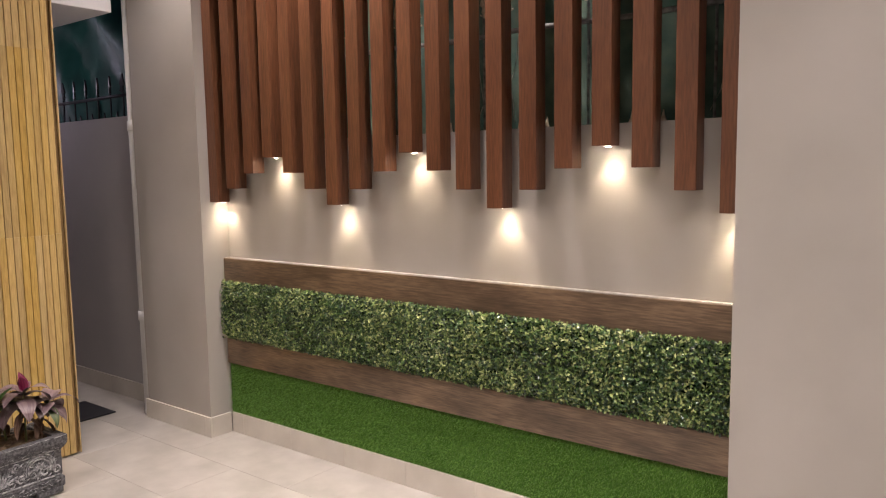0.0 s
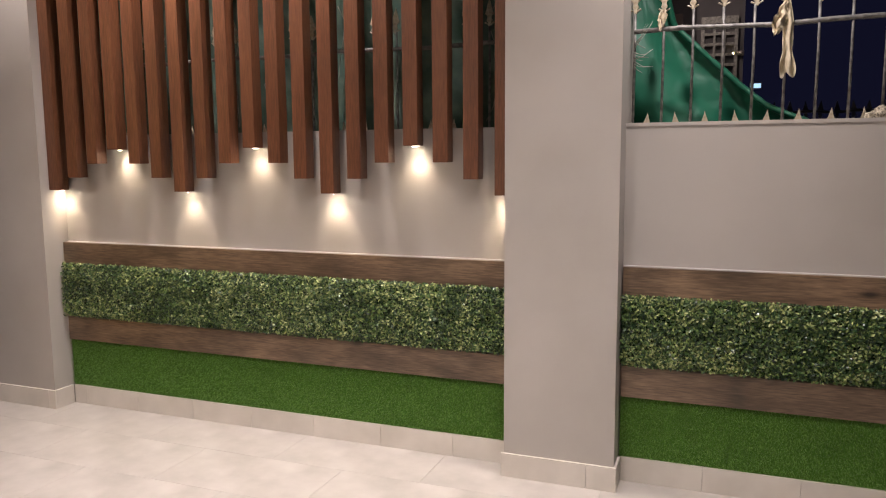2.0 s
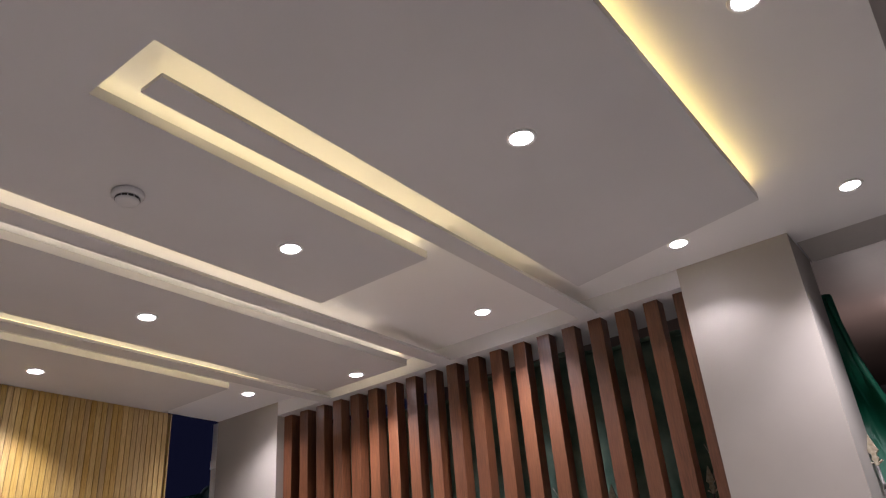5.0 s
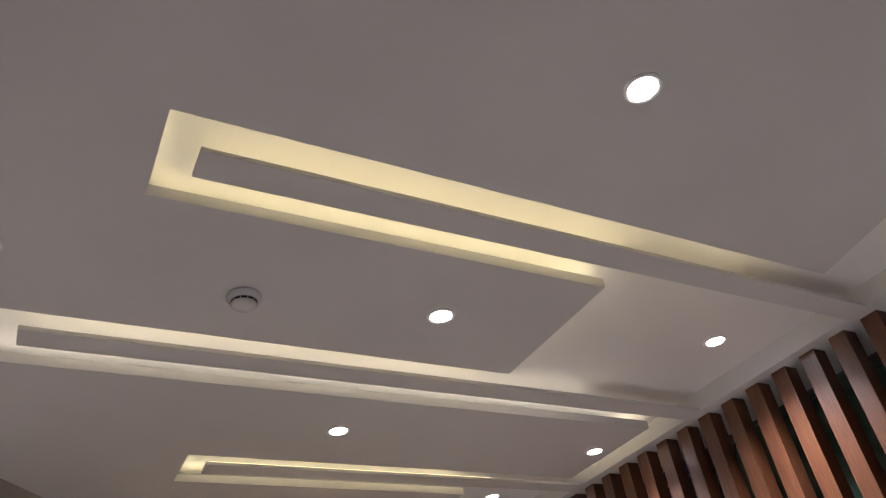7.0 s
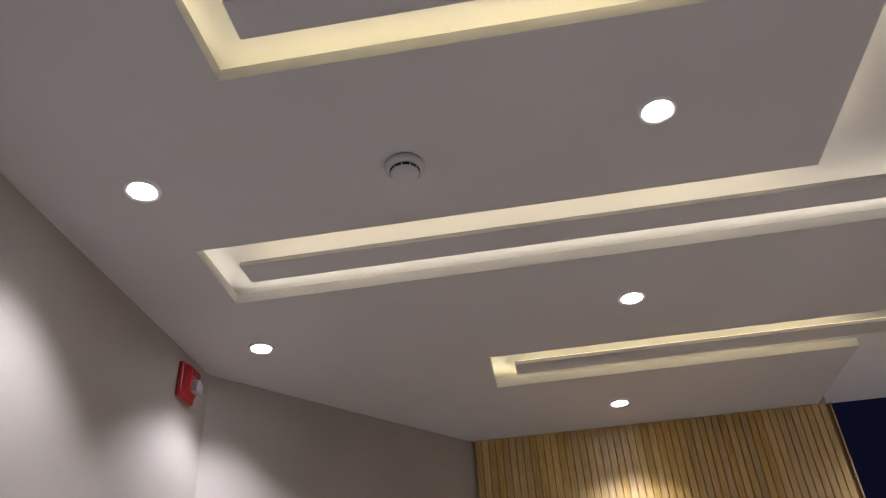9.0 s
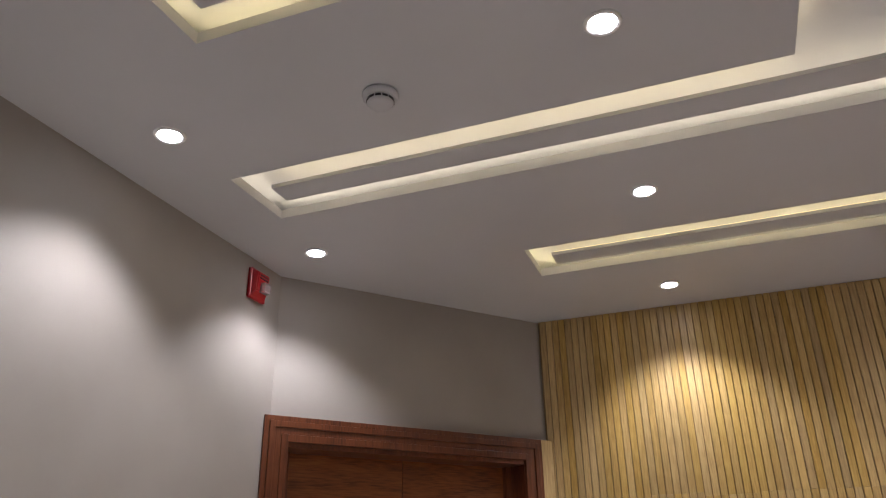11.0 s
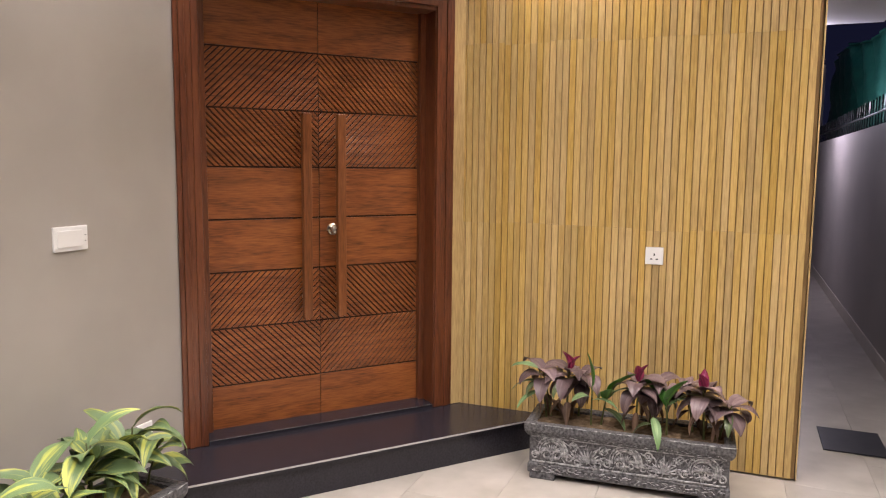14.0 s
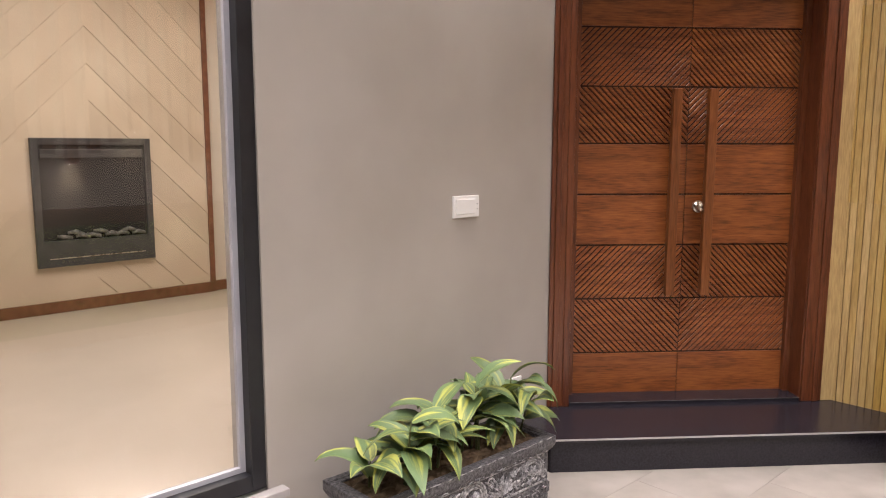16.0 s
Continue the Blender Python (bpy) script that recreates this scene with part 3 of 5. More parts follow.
def double_door():
    d = new("double_door")
    d.matrix_basis = DOOR_M
    tagged(d, "closed brown carved wooden double door with long bar handles", "door")
    top = 2.374
    Z0 = STEP_Z + 0.001
    # moulded architrave: three stepped fillets on each side and on top
    for nm, sx in (("jamb", 0), ("jamb", 1)):
        bm = bmesh.new()
        for a, b, y in ((0.0, 0.022, 0.004), (0.0215, 0.048, -0.004), (0.0475, 0.074, 0.003), (0.0735, 0.105, -0.002)):
            x0, x1 = (a, b) if sx == 0 else (1.40 - b, 1.40 - a)
            box(bm, x0, x1, y, 0.05, Z0, top - a, bevel=0.003)
        x0, x1 = (0.075, 0.11) if sx == 0 else (1.29, 1.325)
        box(bm, x0, x1, 0.012, 0.20, Z0, top - 0.10, bevel=0.002)
        x0, x1 = (0.1095, 0.154) if sx == 0 else (1.259, 1.2905)
        box(bm, x0, x1, 0.118, 0.19, Z0, top - 0.122, bevel=0.003)
        part(nm, bm, M_DOORV, d)
    bm = bmesh.new()
    for a, b, y in ((0.0, 0.022, 0.0042), (0.0215, 0.048, -0.0038), (0.0475, 0.074, 0.0032), (0.0735, 0.105, -0.0018)):
        box(bm, a, 1.40 - a, y, 0.05, top - b, top - a, bevel=0.003)
    box(bm, 0.08, 1.32, 0.012, 0.20, top - 0.125, top - 0.085, bevel=0.002)
    part("head", bm, M_DOORV, d)
    rows = [(STEP_Z + 0.012, 0.389, None), (0.389, 0.670, 0), (0.670, 0.943, 1), (0.943, 1.197, None), (1.197, 1.447, None), (1.447, 1.722, 0), (1.722, 2.003, 1), (2.003, top - 0.12, None)]
    Y = 0.15
    for side, (x0, x1) in (("l", (0.111, 0.7045)), ("r", (0.7075, 1.289))):
        leaf = part("leaf", boxes((x0, x1, Y + 0.0075, Y + 0.045, STEP_Z + 0.0125, top - 0.12)), M_DOORSHADE, d)
        for z0, z1, up in rows:
            if up is None:
                bm = boxes((x0, x1, Y, Y + 0.008, z0 + 0.004, z1 - 0.004), bevel=0.0015)
                part("flat_panel", bm, M_DOOR, leaf)
            else:
                rising = (up == 1) == (side == "l")
                part("ribbed_panel", ribs(x0, x1, z0 + 0.004, z1 - 0.004, rising, Y), M_DOOR, leaf, "slanting carved ribs")
    for hx in (0.619, 0.797):
        h = part("handle", boxes((hx - 0.0225, hx + 0.0225, Y - 0.085, Y - 0.05, 0.697, 1.709), bevel=0.004), M_HANDLE, d, "long square wooden bar handle")
        for z in (0.80, 1.60):
            part("standoff", lathe(bmesh.new(), [(0.009, 0), (0.009, 0.055)], 12, "y", (hx, Y - 0.052, z)), M_STEEL, h, smooth=True)
    k = part("lock", lathe(bmesh.new(), [(0.030, 0.0), (0.030, -0.006), (0.026, -0.010), (0.014, -0.012), (0.014, -0.03), (0.022, -0.036), (0.024, -0.048), (0.018, -0.058), (0.004, -0.060)], 24, "y", (0.775, Y, 1.135)), M_STEEL, d, "round brushed metal lock knob", True)
    part("keyhole", lathe(bmesh.new(), [(0.006, 0.0), (0.006, -0.003)], 10, "y", (0.775, Y - 0.059, 1.135)), M_BLACK, k)


double_door()

# fluted panels: three rows of boards, each with raised ribs
fl = thing("fluted_cladding", "honey oak fluted wall panels with fine vertical ribs", "wall cladding")
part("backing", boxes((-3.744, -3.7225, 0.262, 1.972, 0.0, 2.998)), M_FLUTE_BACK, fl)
PITCH, RIBS = 0.03382, 50
part("first_rib", boxes((-3.7225, PANEL_X, 0.2625, 0.2640, 0.002, 2.998)), M_FLUTE, fl)
RJ = random.Random(17)
JOINTS = [(1.162 + RJ.uniform(-0.008, 0.008), 2.087 + RJ.uniform(-0.012, 0.012)) for _ in range(RIBS // 7 + 1)]   # boards of seven ribs, butted a little unevenly
rib_me = {}
for k, (za, zb_) in enumerate(JOINTS):
    for r, (z0, z1) in enumerate(((0.002, za - 0.0003), (za + 0.0003, zb_ - 0.0003), (zb_ + 0.0003, 2.998))):
        bm = boxes((-3.7225, PANEL_X, 0.0018, PITCH - 0.0018, z0, z1))
        bmesh.ops.bevel(bm, geom=[e for e in bm.edges if abs(e.verts[0].co.z - e.verts[1].co.z) > 0.1 and e.verts[0].co.x > -3.715], offset=0.0015, segments=1, affect="EDGES")
        rib_me[k, r] = mesh_of("rib", bm, M_FLUTE)
for r in range(3):
    for i in range(RIBS):
        o = new("rib", rib_me[i // 7, r])
        o.parent = fl
        o.matrix_basis = pose(0, 0.2665 + i * PITCH, 0)
strip_ = part("corner_strip", boxes((1.4003, 1.468, 0.008, 0.05, STEP_Z + 0.001, 2.374), bevel=0.002), M_FLUTE, fl)
strip_.matrix_basis = DOOR_M
part("end_trim", boxes((-3.86, -3.708, 1.9755, 1.982, 0.0, 2.998)), M_FLUTE, fl)

# ---- floor tiles ----
TX, TY = 0.8, 0.4


def floor_z(y):
    """The paving is tilted slightly towards the garden wall to fit the camera's view."""
    return -0.0128 * max(0.0, y - 1.13)


floor = thing("floor", "large cream beige porcelain floor tiles with thin joints", "floor", kind="structure")
bed = bmesh.new()
for ya, yb in ((-3.0, 1.13), (1.13, 3.0)):
    bed.faces.new([bed.verts.new((x, y, floor_z(y) - 0.004)) for x, y in ((-16.0, ya), (4.4, ya), (4.4, yb), (-16.0, yb))])
part("grout", bed, M_GROUT, floor)
tile_bm = boxes((0.0006, TX - 0.0006, 0.0006, TY - 0.0006, -0.012, 0.0))
bmesh.ops.bevel(tile_bm, geom=[e for e in tile_bm.edges if e.verts[0].co.z > -0.001 and e.verts[1].co.z > -0.001], offset=0.0006, segments=1, affect="EDGES")
tile_me = mesh_of("tile", tile_bm, M_TILE)
for j in range(-7, 7):
    for i in range(-8 if j < 3 else -19, 6):
        o = new("tile", tile_me)
        o.parent = floor
        y0 = 0.33 + TY * j
        o.matrix_basis = pose(-2.885 + 2.4 + TX * i + (0.4 if j % 2 else 0.0), y0, floor_z(y0), math.degrees(math.atan2(floor_z(y0 + TY) - floor_z(y0), TY)))

# skirting tiles
def skirting(x0, y0, x1, y1, first, step_len, h=0.096, t=0.012):
    """Skirting tiles along a line, standing off to its left."""
    s = thing("baseboard", "cream beige tile skirting along the wall foot", "baseboard", kind="structure")
    d = Vector((x1 - x0, y1 - y0, 0))
    L = d.length
    cuts = [0.0]
    c = first
    while c < L - 0.01:
        if c > 0.01:
            cuts.append(c)
        c += step_len
    cuts.append(L)
    ang = math.degrees(math.atan2(d.y, d.x))
    for a, b in zip(cuts, cuts[1:]):
        o = part("skirting_tile", boxes((a + 0.0008, b - 0.0008, -t, 0, -0.024, h), bevel=0.0012), M_SKIRT, s)
        o.matrix_basis = pose(x0, y0, 0, 0, 0, ang)


skirting(-3.348, WALL_Y - 0.03, -0.552, WALL_Y - 0.03, 0.10, 0.40)
skirting(-0.018, WALL_Y - 0.03, 3.0, WALL_Y - 0.03, 0.36, 0.40)
skirting(-0.552, PIL_Y, -0.018, PIL_Y, 0.40, 0.60)
skirting(-4.0, PIL_Y, -3.348, PIL_Y, 0.60, 0.60)
for x in (-3.36, -0.03):
    skirting(x, PIL_Y - 0.012 + 0.0115, x, WALL_Y - 0.045, 0.6, 0.6)
skirting(-14.0, 2.70, -4.0, 2.70, 0.3, 0.6)

# ---- small fixtures on the house walls ----
def wall_socket():
    s = thing("wall_socket", "white square three-pin wall socket on the fluted panels", "socket", (PANEL_X, 1.29, 1.033))
    part("plate", boxes((0, 0.009, -0.043, 0.043, -0.043, 0.043), bevel=0.003), M_WHITE, s)
    for y, z, w, h in ((0, 0.006, 0.006, 0.012), (-0.013, -0.016, 0.011, 0.0055), (0.013, -0.016, 0.011, 0.0055)):
        part("pin_hole", boxes((0.0085, 0.0096, y - w / 2, y + w / 2, z - h / 2, z + h / 2)), M_BLACK, s)


wall_socket()


sw = thing("wall_switch", "white rectangular double switch plate on the taupe wall", "switch", (-1.998, HOUSE_Y, 1.18))
part("plate", boxes((-0.076, 0.076, 0.0, 0.010, -0.046, 0.046), bevel=0.003), M_WHITE, sw)
part("rocker", boxes((-0.05, 0.062, 0.0095, 0.0135, -0.031, 0.031), bevel=0.0015), M_WHITE, sw)
for z in (-0.012, 0.010):
    part("indicator", boxes((-0.066, -0.062, 0.0095, 0.0108, z - 0.002, z + 0.002)), M_BLACK, sw)
out = thing("low_wall_socket", "white wall socket low on the taupe wall behind leaves", "socket", (-2.33, HOUSE_Y, 0.30))
part("plate", boxes((-0.043, 0.043, 0.0, 0.010, -0.062, 0.062), bevel=0.003), M_WHITE, out)

m, n_, l_, p_ = nodes_of("clear_plastic")
p_.inputs["Base Color"].default_value = (0.85, 0.86, 0.88, 1)
p_.inputs["Roughness"].default_value, p_.inputs["Transmission Weight"].default_value = 0.12, 0.6
M_CLEAR = m
al = thing("fire_alarm", "red wall fire alarm sounder with a clear strobe", "fire alarm", (-2.43, HOUSE_Y, 2.885))
part("base", boxes((-0.058, 0.058, 0, 0.018, -0.066, 0.066), bevel=0.008), M_RED, al)
bm = bmesh.new()
vs = [bm.verts.new(v) for v in ((-0.05, 0.017, -0.058), (0.05, 0.017, -0.058), (0.05, 0.017, 0.058), (-0.05, 0.017, 0.058), (-0.038, 0.036, -0.034), (0.038, 0.036, -0.034), (0.040, 0.044, 0.046), (-0.040, 0.044, 0.046))]
for f in ((4, 5, 6, 7), (0, 1, 5, 4), (1, 2, 6, 5), (2, 3, 7, 6), (3, 0, 4, 7)):
    bm.faces.new([vs[i] for i in f])
bmesh.ops.recalc_face_normals(bm, faces=bm.faces)
bmesh.ops.bevel(bm, geom=[e for e in bm.edges if not e.is_boundary], offset=0.004, segments=2, affect="EDGES")
part("cover", bm, M_RED, al)
part("strobe", boxes((-0.034, 0.016, 0.030, 0.062, -0.040, 0.006), bevel=0.010), M_CLEAR, al, "clear strobe lens")
for z in (0.022, 0.034):
    part("grille_slot", boxes((-0.028, 0.028, 0.0415, 0.0455, z - 0.002, z + 0.002)), M_BLACK, al)

sm = thing("smoke_detector", "round white ceiling smoke detector with a dark slot", "smoke detector", (-1.551, 0.345, Z_LOW))
part("base", lathe(bmesh.new(), [(0.050, 0), (0.052, -0.007), (0.050, -0.016), (0.045, -0.020)], 32), M_CEIL, sm, smooth=True)
part("dome", lathe(bmesh.new(), [(0.039, -0.020), (0.038, -0.032), (0.031, -0.039), (0.009, -0.041)], 32), M_CEIL, sm, smooth=True)
bm = bmesh.new()
for k in range(12):
    a0, a1 = 2 * math.pi * k / 12 + 0.05, 2 * math.pi * (k + 1) / 12 - 0.05
    q = [Vector((0.0396 * math.cos(a), 0.0396 * math.sin(a), z)) for a, z in ((a0, -0.0225), (a1, -0.0225), (a1, -0.030), (a0, -0.030))]
    q += [v * 0.9 for v in q]
    for v in q[4:]:
        v.z /= 0.9
    vv = [bm.verts.new(v) for v in q]
    for f in ((0, 1, 2, 3), (0, 4, 5, 1), (2, 6, 7, 3), (1, 5, 6, 2), (0, 3, 7, 4)):
        bm.faces.new([vv[i] for i in f])
part("vents", bm, M_BLACK, sm)

cc = thing("security_camera", "small white bullet security camera under the ceiling edge", "security camera", (0.45, 2.60, Z_TOP))
part("mount", lathe(bmesh.new(), [(0.035, 0), (0.035, -0.012), (0.014, -0.02), (0.012, -0.05)], 20), M_WHITE, cc, smooth=True)
b = part("body", lathe(bmesh.new(), [(0.028, -0.05), (0.032, -0.045), (0.032, 0.05), (0.024, 0.06)], 20, "x"), M_WHITE, cc, smooth=True)
b.matrix_basis = pose(-0.01, -0.01, -0.066, 0, -14, 35) @ Matrix.Diagonal((0.95, 0.9, 0.9, 1))
f = part("lens_face", lathe(bmesh.new(), [(0.027, -0.052), (0.027, -0.06)], 20, "x"), M_BLACK, cc, "black glass lens face", True)
f.matrix_basis = pose(-0.01, -0.01, -0.066, 0, -14, 35) @ Matrix.Diagonal((0.95, 0.9, 0.9, 1))

# ---- planters ----
def scroll(bm, cx, cz, r0, turns, start, sign, y, thick, r1=0.006):
    pts, n = [], int(22 * turns)
    for k in range(n + 1):
        t = k / n
        r = r0 + (r1 - r0) * t
        a = start + sign * 2 * math.pi * turns * t
        pts.append((cx + r * math.cos(a), y, cz + r * math.sin(a)))
    tube(bm, pts, [thick * (1 - 0.55 * k / n) for k in range(n + 1)], 6)


def frond(bm, x, z, ang, length, y, w):
    d = Vector((math.cos(ang), 0, math.sin(ang)))
    s = Vector((-d.z, 0, d.x))
    c = Vector((x, y, z))
    prof = ((0, 0.12), (0.3, 0.8), (0.6, 1.0), (0.85, 0.55), (1.0, 0.03))
    rings = []
    for t, k in prof:
        m_ = c + d * length * t + s * 0.25 * w * math.sin(t * 3)
        rings.append((bm.verts.new(m_ + s * w * k), bm.verts.new(m_ + Vector((0, -0.007 * (1 - t * 0.4), 0))), bm.verts.new(m_ - s * w * k)))
    for a, b in zip(rings, rings[1:]):
        bm.faces.new((a[0], b[0], b[1], a[1]))
        bm.faces.new((a[1], b[1], b[2], a[2]))


def planter(at, rz):
    """Front faces -y in its own frame; 0.92 long, 0.30 deep, 0.27 high."""
    t = thing("stone_planter", "dark grey carved stone planter trough with silvery scrollwork", "planter", at, rz, group="carved planters")
    L, D = 0.462, 0.15
    prof = [(0.955, 0.028), (0.965, 0.034), (0.965, 0.072), (0.945, 0.082), (0.95, 0.090), (0.95, 0.204), (0.965, 0.210), (0.985, 0.222), (1.0, 0.235), (1.0, 0.262), (0.985, 0.27)]
    bm = bmesh.new()
    rings = []
    for k, z in prof:
        hx, hy = L - (1 - k) * 0.42, D - (1 - k) * 0.42
        rings.append([bm.verts.new(v) for v in ((-hx, -hy, z), (hx, -hy, z), (hx, hy, z), (-hx, hy, z))])
    hx, hy = L - 0.045, D - 0.045
    rings.append([bm.verts.new(v) for v in ((-hx, -hy, 0.268), (hx, -hy, 0.268), (hx, hy, 0.268), (-hx, hy, 0.268))])
    rings.append([bm.verts.new(v) for v in ((-hx, -hy, 0.20), (hx, -hy, 0.20), (hx, hy, 0.20), (-hx, hy, 0.20))])
    for a, b in zip(rings, rings[1:]):
        for i in range(4):
            bm.faces.new((a[i], a[(i + 1) % 4], b[(i + 1) % 4], b[i]))
    bm.faces.new(rings[0][::-1])
    bm.faces.new(rings[-1])
    bmesh.ops.recalc_face_normals(bm, faces=bm.faces)
    part("trough", bm, M_STONE, t)
    part("rim", boxes((-L - 0.002, L + 0.002, -D - 0.002, -D + 0.03, 0.238, 0.272), (-L - 0.002, L + 0.002, D - 0.03, D + 0.002, 0.238, 0.272), (-L - 0.002, -L + 0.03, -D + 0.03, D - 0.03, 0.238, 0.272), (L - 0.03, L + 0.002, -D + 0.03, D - 0.03, 0.238, 0.272), bevel=0.005), M_STONE, t)
    for y_ in (-D - 0.0005, D + 0.0005):
        worn = [(-L + 2 * L * k / 40, y_ + 0.0012 * math.sin(k * 2.1), 0.2695 + 0.0012 * math.sin(k * 1.3)) for k in range(41)]
        part("worn_edge", tube(bmesh.new(), worn, [0.0018 + 0.0012 * math.sin(k * 3.7) for k in range(41)], 6), M_STONE_HI, t, "pale worn rim edge", True)
    for sx in (-1, 1):
        for sy in (-1, 1):
            part("foot", boxes((sx * 0.378 - 0.06, sx * 0.378 + 0.06, sy * 0.098 - 0.04, sy * 0.098 + 0.04, 0, 0.032), bevel=0.007), M_STONE, t)
    # soil, lumpy
    bm = bmesh.new()
    nx, ny = 36, 12
    rnd = random.Random(5)
    g = [[bm.verts.new((-hx + 2 * hx * i / nx, -hy + 2 * hy * j / ny, 0.256 + 0.014 * noise.noise((i * 0.9, j * 0.9, 3.1)) + rnd.uniform(0, 0.006))) for j in range(ny + 1)] for i in range(nx + 1)]
    for i in range(nx):
        for j in range(ny):
            bm.faces.new((g[i][j], g[i + 1][j], g[i + 1][j + 1], g[i][j + 1]))
    part("soil", bm, M_SOIL, t, "brown crumbly potting soil")
    # scrollwork on the long faces
    for sgn in (-1, 1):
        bm = bmesh.new()
        y = -D + 0.019
        for cx in (-0.335, 0.0, 0.335):
            for r in (0.072, 0.060, 0.049):
                scroll(bm, cx, 0.138, r, 0.60, -0.35, 1, y, 0.0065, r - 0.002)
            for sx in (-1, 1):
                scroll(bm, cx + sx * 0.024, 0.122, 0.024, 1.5, 1.57 - sx * 1.1, sx, y, 0.0055)
                scroll(bm, cx + sx * 0.078, 0.116, 0.020, 1.4, 1.57 + sx * 1.2, -sx, y, 0.005)
            for k in range(9):
                a = 0.3 + k * 0.318
                frond(bm, cx + 0.008 * math.cos(a), 0.142, a, 0.034, y - 0.001, 0.0038)
            for k in range(7):
                a = 3.45 + k * 0.42
                frond(bm, cx, 0.120, a, 0.030, y - 0.001, 0.0042)
        for cx in (-0.168, 0.168):
            for k in range(11):
                a = 0.12 + k * 0.29
                frond(bm, cx, 0.108, a, 0.088 if k % 2 else 0.066, y - 0.001, 0.0052)
            for sx in (-1, 1):
                scroll(bm, cx + sx * 0.048, 0.108, 0.024, 1.4, 1.57 - sx * 1.3, sx, y, 0.0055)
                scroll(bm, cx + sx * 0.070, 0.178, 0.022, 1.4, 4.7, -sx, y, 0.005)
                for q in range(3):
                    frond(bm, cx + sx * (0.028 + 0.022 * q), 0.150 + 0.012 * q, 1.57 - sx * (0.5 + 0.3 * q), 0.036, y - 0.001, 0.0045)
                frond(bm, cx + sx * 0.02, 0.100, 4.71 + sx * 1.2, 0.05, y - 0.001, 0.0045)
        rf = random.Random(12)
        for k in range(130):
            frond(bm, rf.uniform(-0.41, 0.41), rf.uniform(0.092, 0.192), rf.uniform(0, 6.28), rf.uniform(0.016, 0.034), y + 0.002, 0.0032)
        for k in range(150):
            frond(bm, rf.uniform(-0.425, 0.41), rf.uniform(0.036, 0.068), rf.uniform(-0.5, 0.5), rf.uniform(0.008, 0.02), y - 0.004, 0.0014)
            frond(bm, rf.uniform(-0.44, 0.42), rf.uniform(0.216, 0.262), rf.uniform(-0.3, 0.3), rf.uniform(0.008, 0.022), y - 0.012, 0.0012)
        for z in (0.086, 0.207):
            tube(bm, [(-0.428, y, z), (0.428, y, z)], 0.0045, 6)
        bmesh.ops.recalc_face_normals(bm, faces=bm.faces)
        o = part("scrollwork", bm, M_STONE_HI, t, "raised silver-brushed leaf scrolls")
        if sgn > 0:
            o.matrix_basis = pose(0, 0, 0, 0, 0, 180)
    return t


planter((-3.40, 1.238, 0.0), 92.5)
planter((-1.63, -0.36, 0.0), 180)


# ---- leaves ----
def leaf_material(name, base, stripe, amount=0.5, rough=0.35, soft_step=0.05):
    """Leaf colour from its own length (v) and breadth (u), with streaks that run out from the midrib."""
    m, n, l, p = nodes_of(name)
    uv = n.new("ShaderNodeUVMap")
    uv.uv_map = "leaf"
    sep = n.new("ShaderNodeSeparateXYZ")
    l.new(uv.outputs["UV"], sep.inputs["Vector"])
    oi = n.new("ShaderNodeObjectInfo")
    ab = n.new("ShaderNodeMath")
    ab.operation = "ABSOLUTE"
    l.new(sep.outputs["X"], ab.inputs[0])
    sk = n.new("ShaderNodeMath")
    sk.operation = "MULTIPLY_ADD"
    sk.inputs[1].default_value = -0.35
    l.new(ab.outputs[0], sk.inputs[0])
    l.new(sep.outputs["Y"], sk.inputs[2])
    comb = n.new("ShaderNodeCombineXYZ")
    mul = n.new("ShaderNodeMath")
    mul.operation = "MULTIPLY"
    mul.inputs[1].default_value = 2.6
    l.new(sep.outputs["X"], mul.inputs[0])
    l.new(mul.outputs[0], comb.inputs["X"])
    l.new(sk.outputs[0], comb.inputs["Y"])
    sc = n.new("ShaderNodeMath")
    sc.operation = "MULTIPLY"
    sc.inputs[1].default_value = 37.0
    l.new(oi.outputs["Random"], sc.inputs[0])
    l.new(sc.outputs[0], comb.inputs["Z"])
    nz = n.new("ShaderNodeTexNoise")
    nz.inputs["Scale"].default_value, nz.inputs["Detail"].default_value = 0.8, 4
    l.new(comb.outputs["Vector"], nz.inputs["Vector"])
    ramp = n.new("ShaderNodeValToRGB")
    e = ramp.color_ramp.elements
    e[0].position, e[1].position = amount - soft_step, amount + soft_step
    e[0].color, e[1].color = (*base, 1), (*stripe, 1)
    l.new(nz.outputs["Fac"], ramp.inputs["Fac"])
    hs = n.new("ShaderNodeHueSaturation")
    mr = n.new("ShaderNodeMapRange")
    mr.inputs["To Min"].default_value, mr.inputs["To Max"].default_value = 0.7, 1.3
    l.new(oi.outputs["Random"], mr.inputs["Value"])
    l.new(mr.outputs["Result"], hs.inputs["Value"])
    l.new(ramp.outputs["Color"], hs.inputs["Color"])
    l.new(hs.outputs["Color"], p.inputs["Base Color"])
    p.inputs["Roughness"].default_value = rough
    wv = n.new("ShaderNodeTexWave")
    wv.inputs["Scale"].default_value = 1.6
    l.new(comb.outputs["Vector"], wv.inputs["Vector"])
    bp = n.new("ShaderNodeBump")
    bp.inputs["Strength"].default_value, bp.inputs["Distance"].default_value = 0.25, 0.001
    l.new(wv.outputs["Fac"], bp.inputs["Height"])
    l.new(bp.outputs["Normal"], p.inputs["Normal"])
    return m


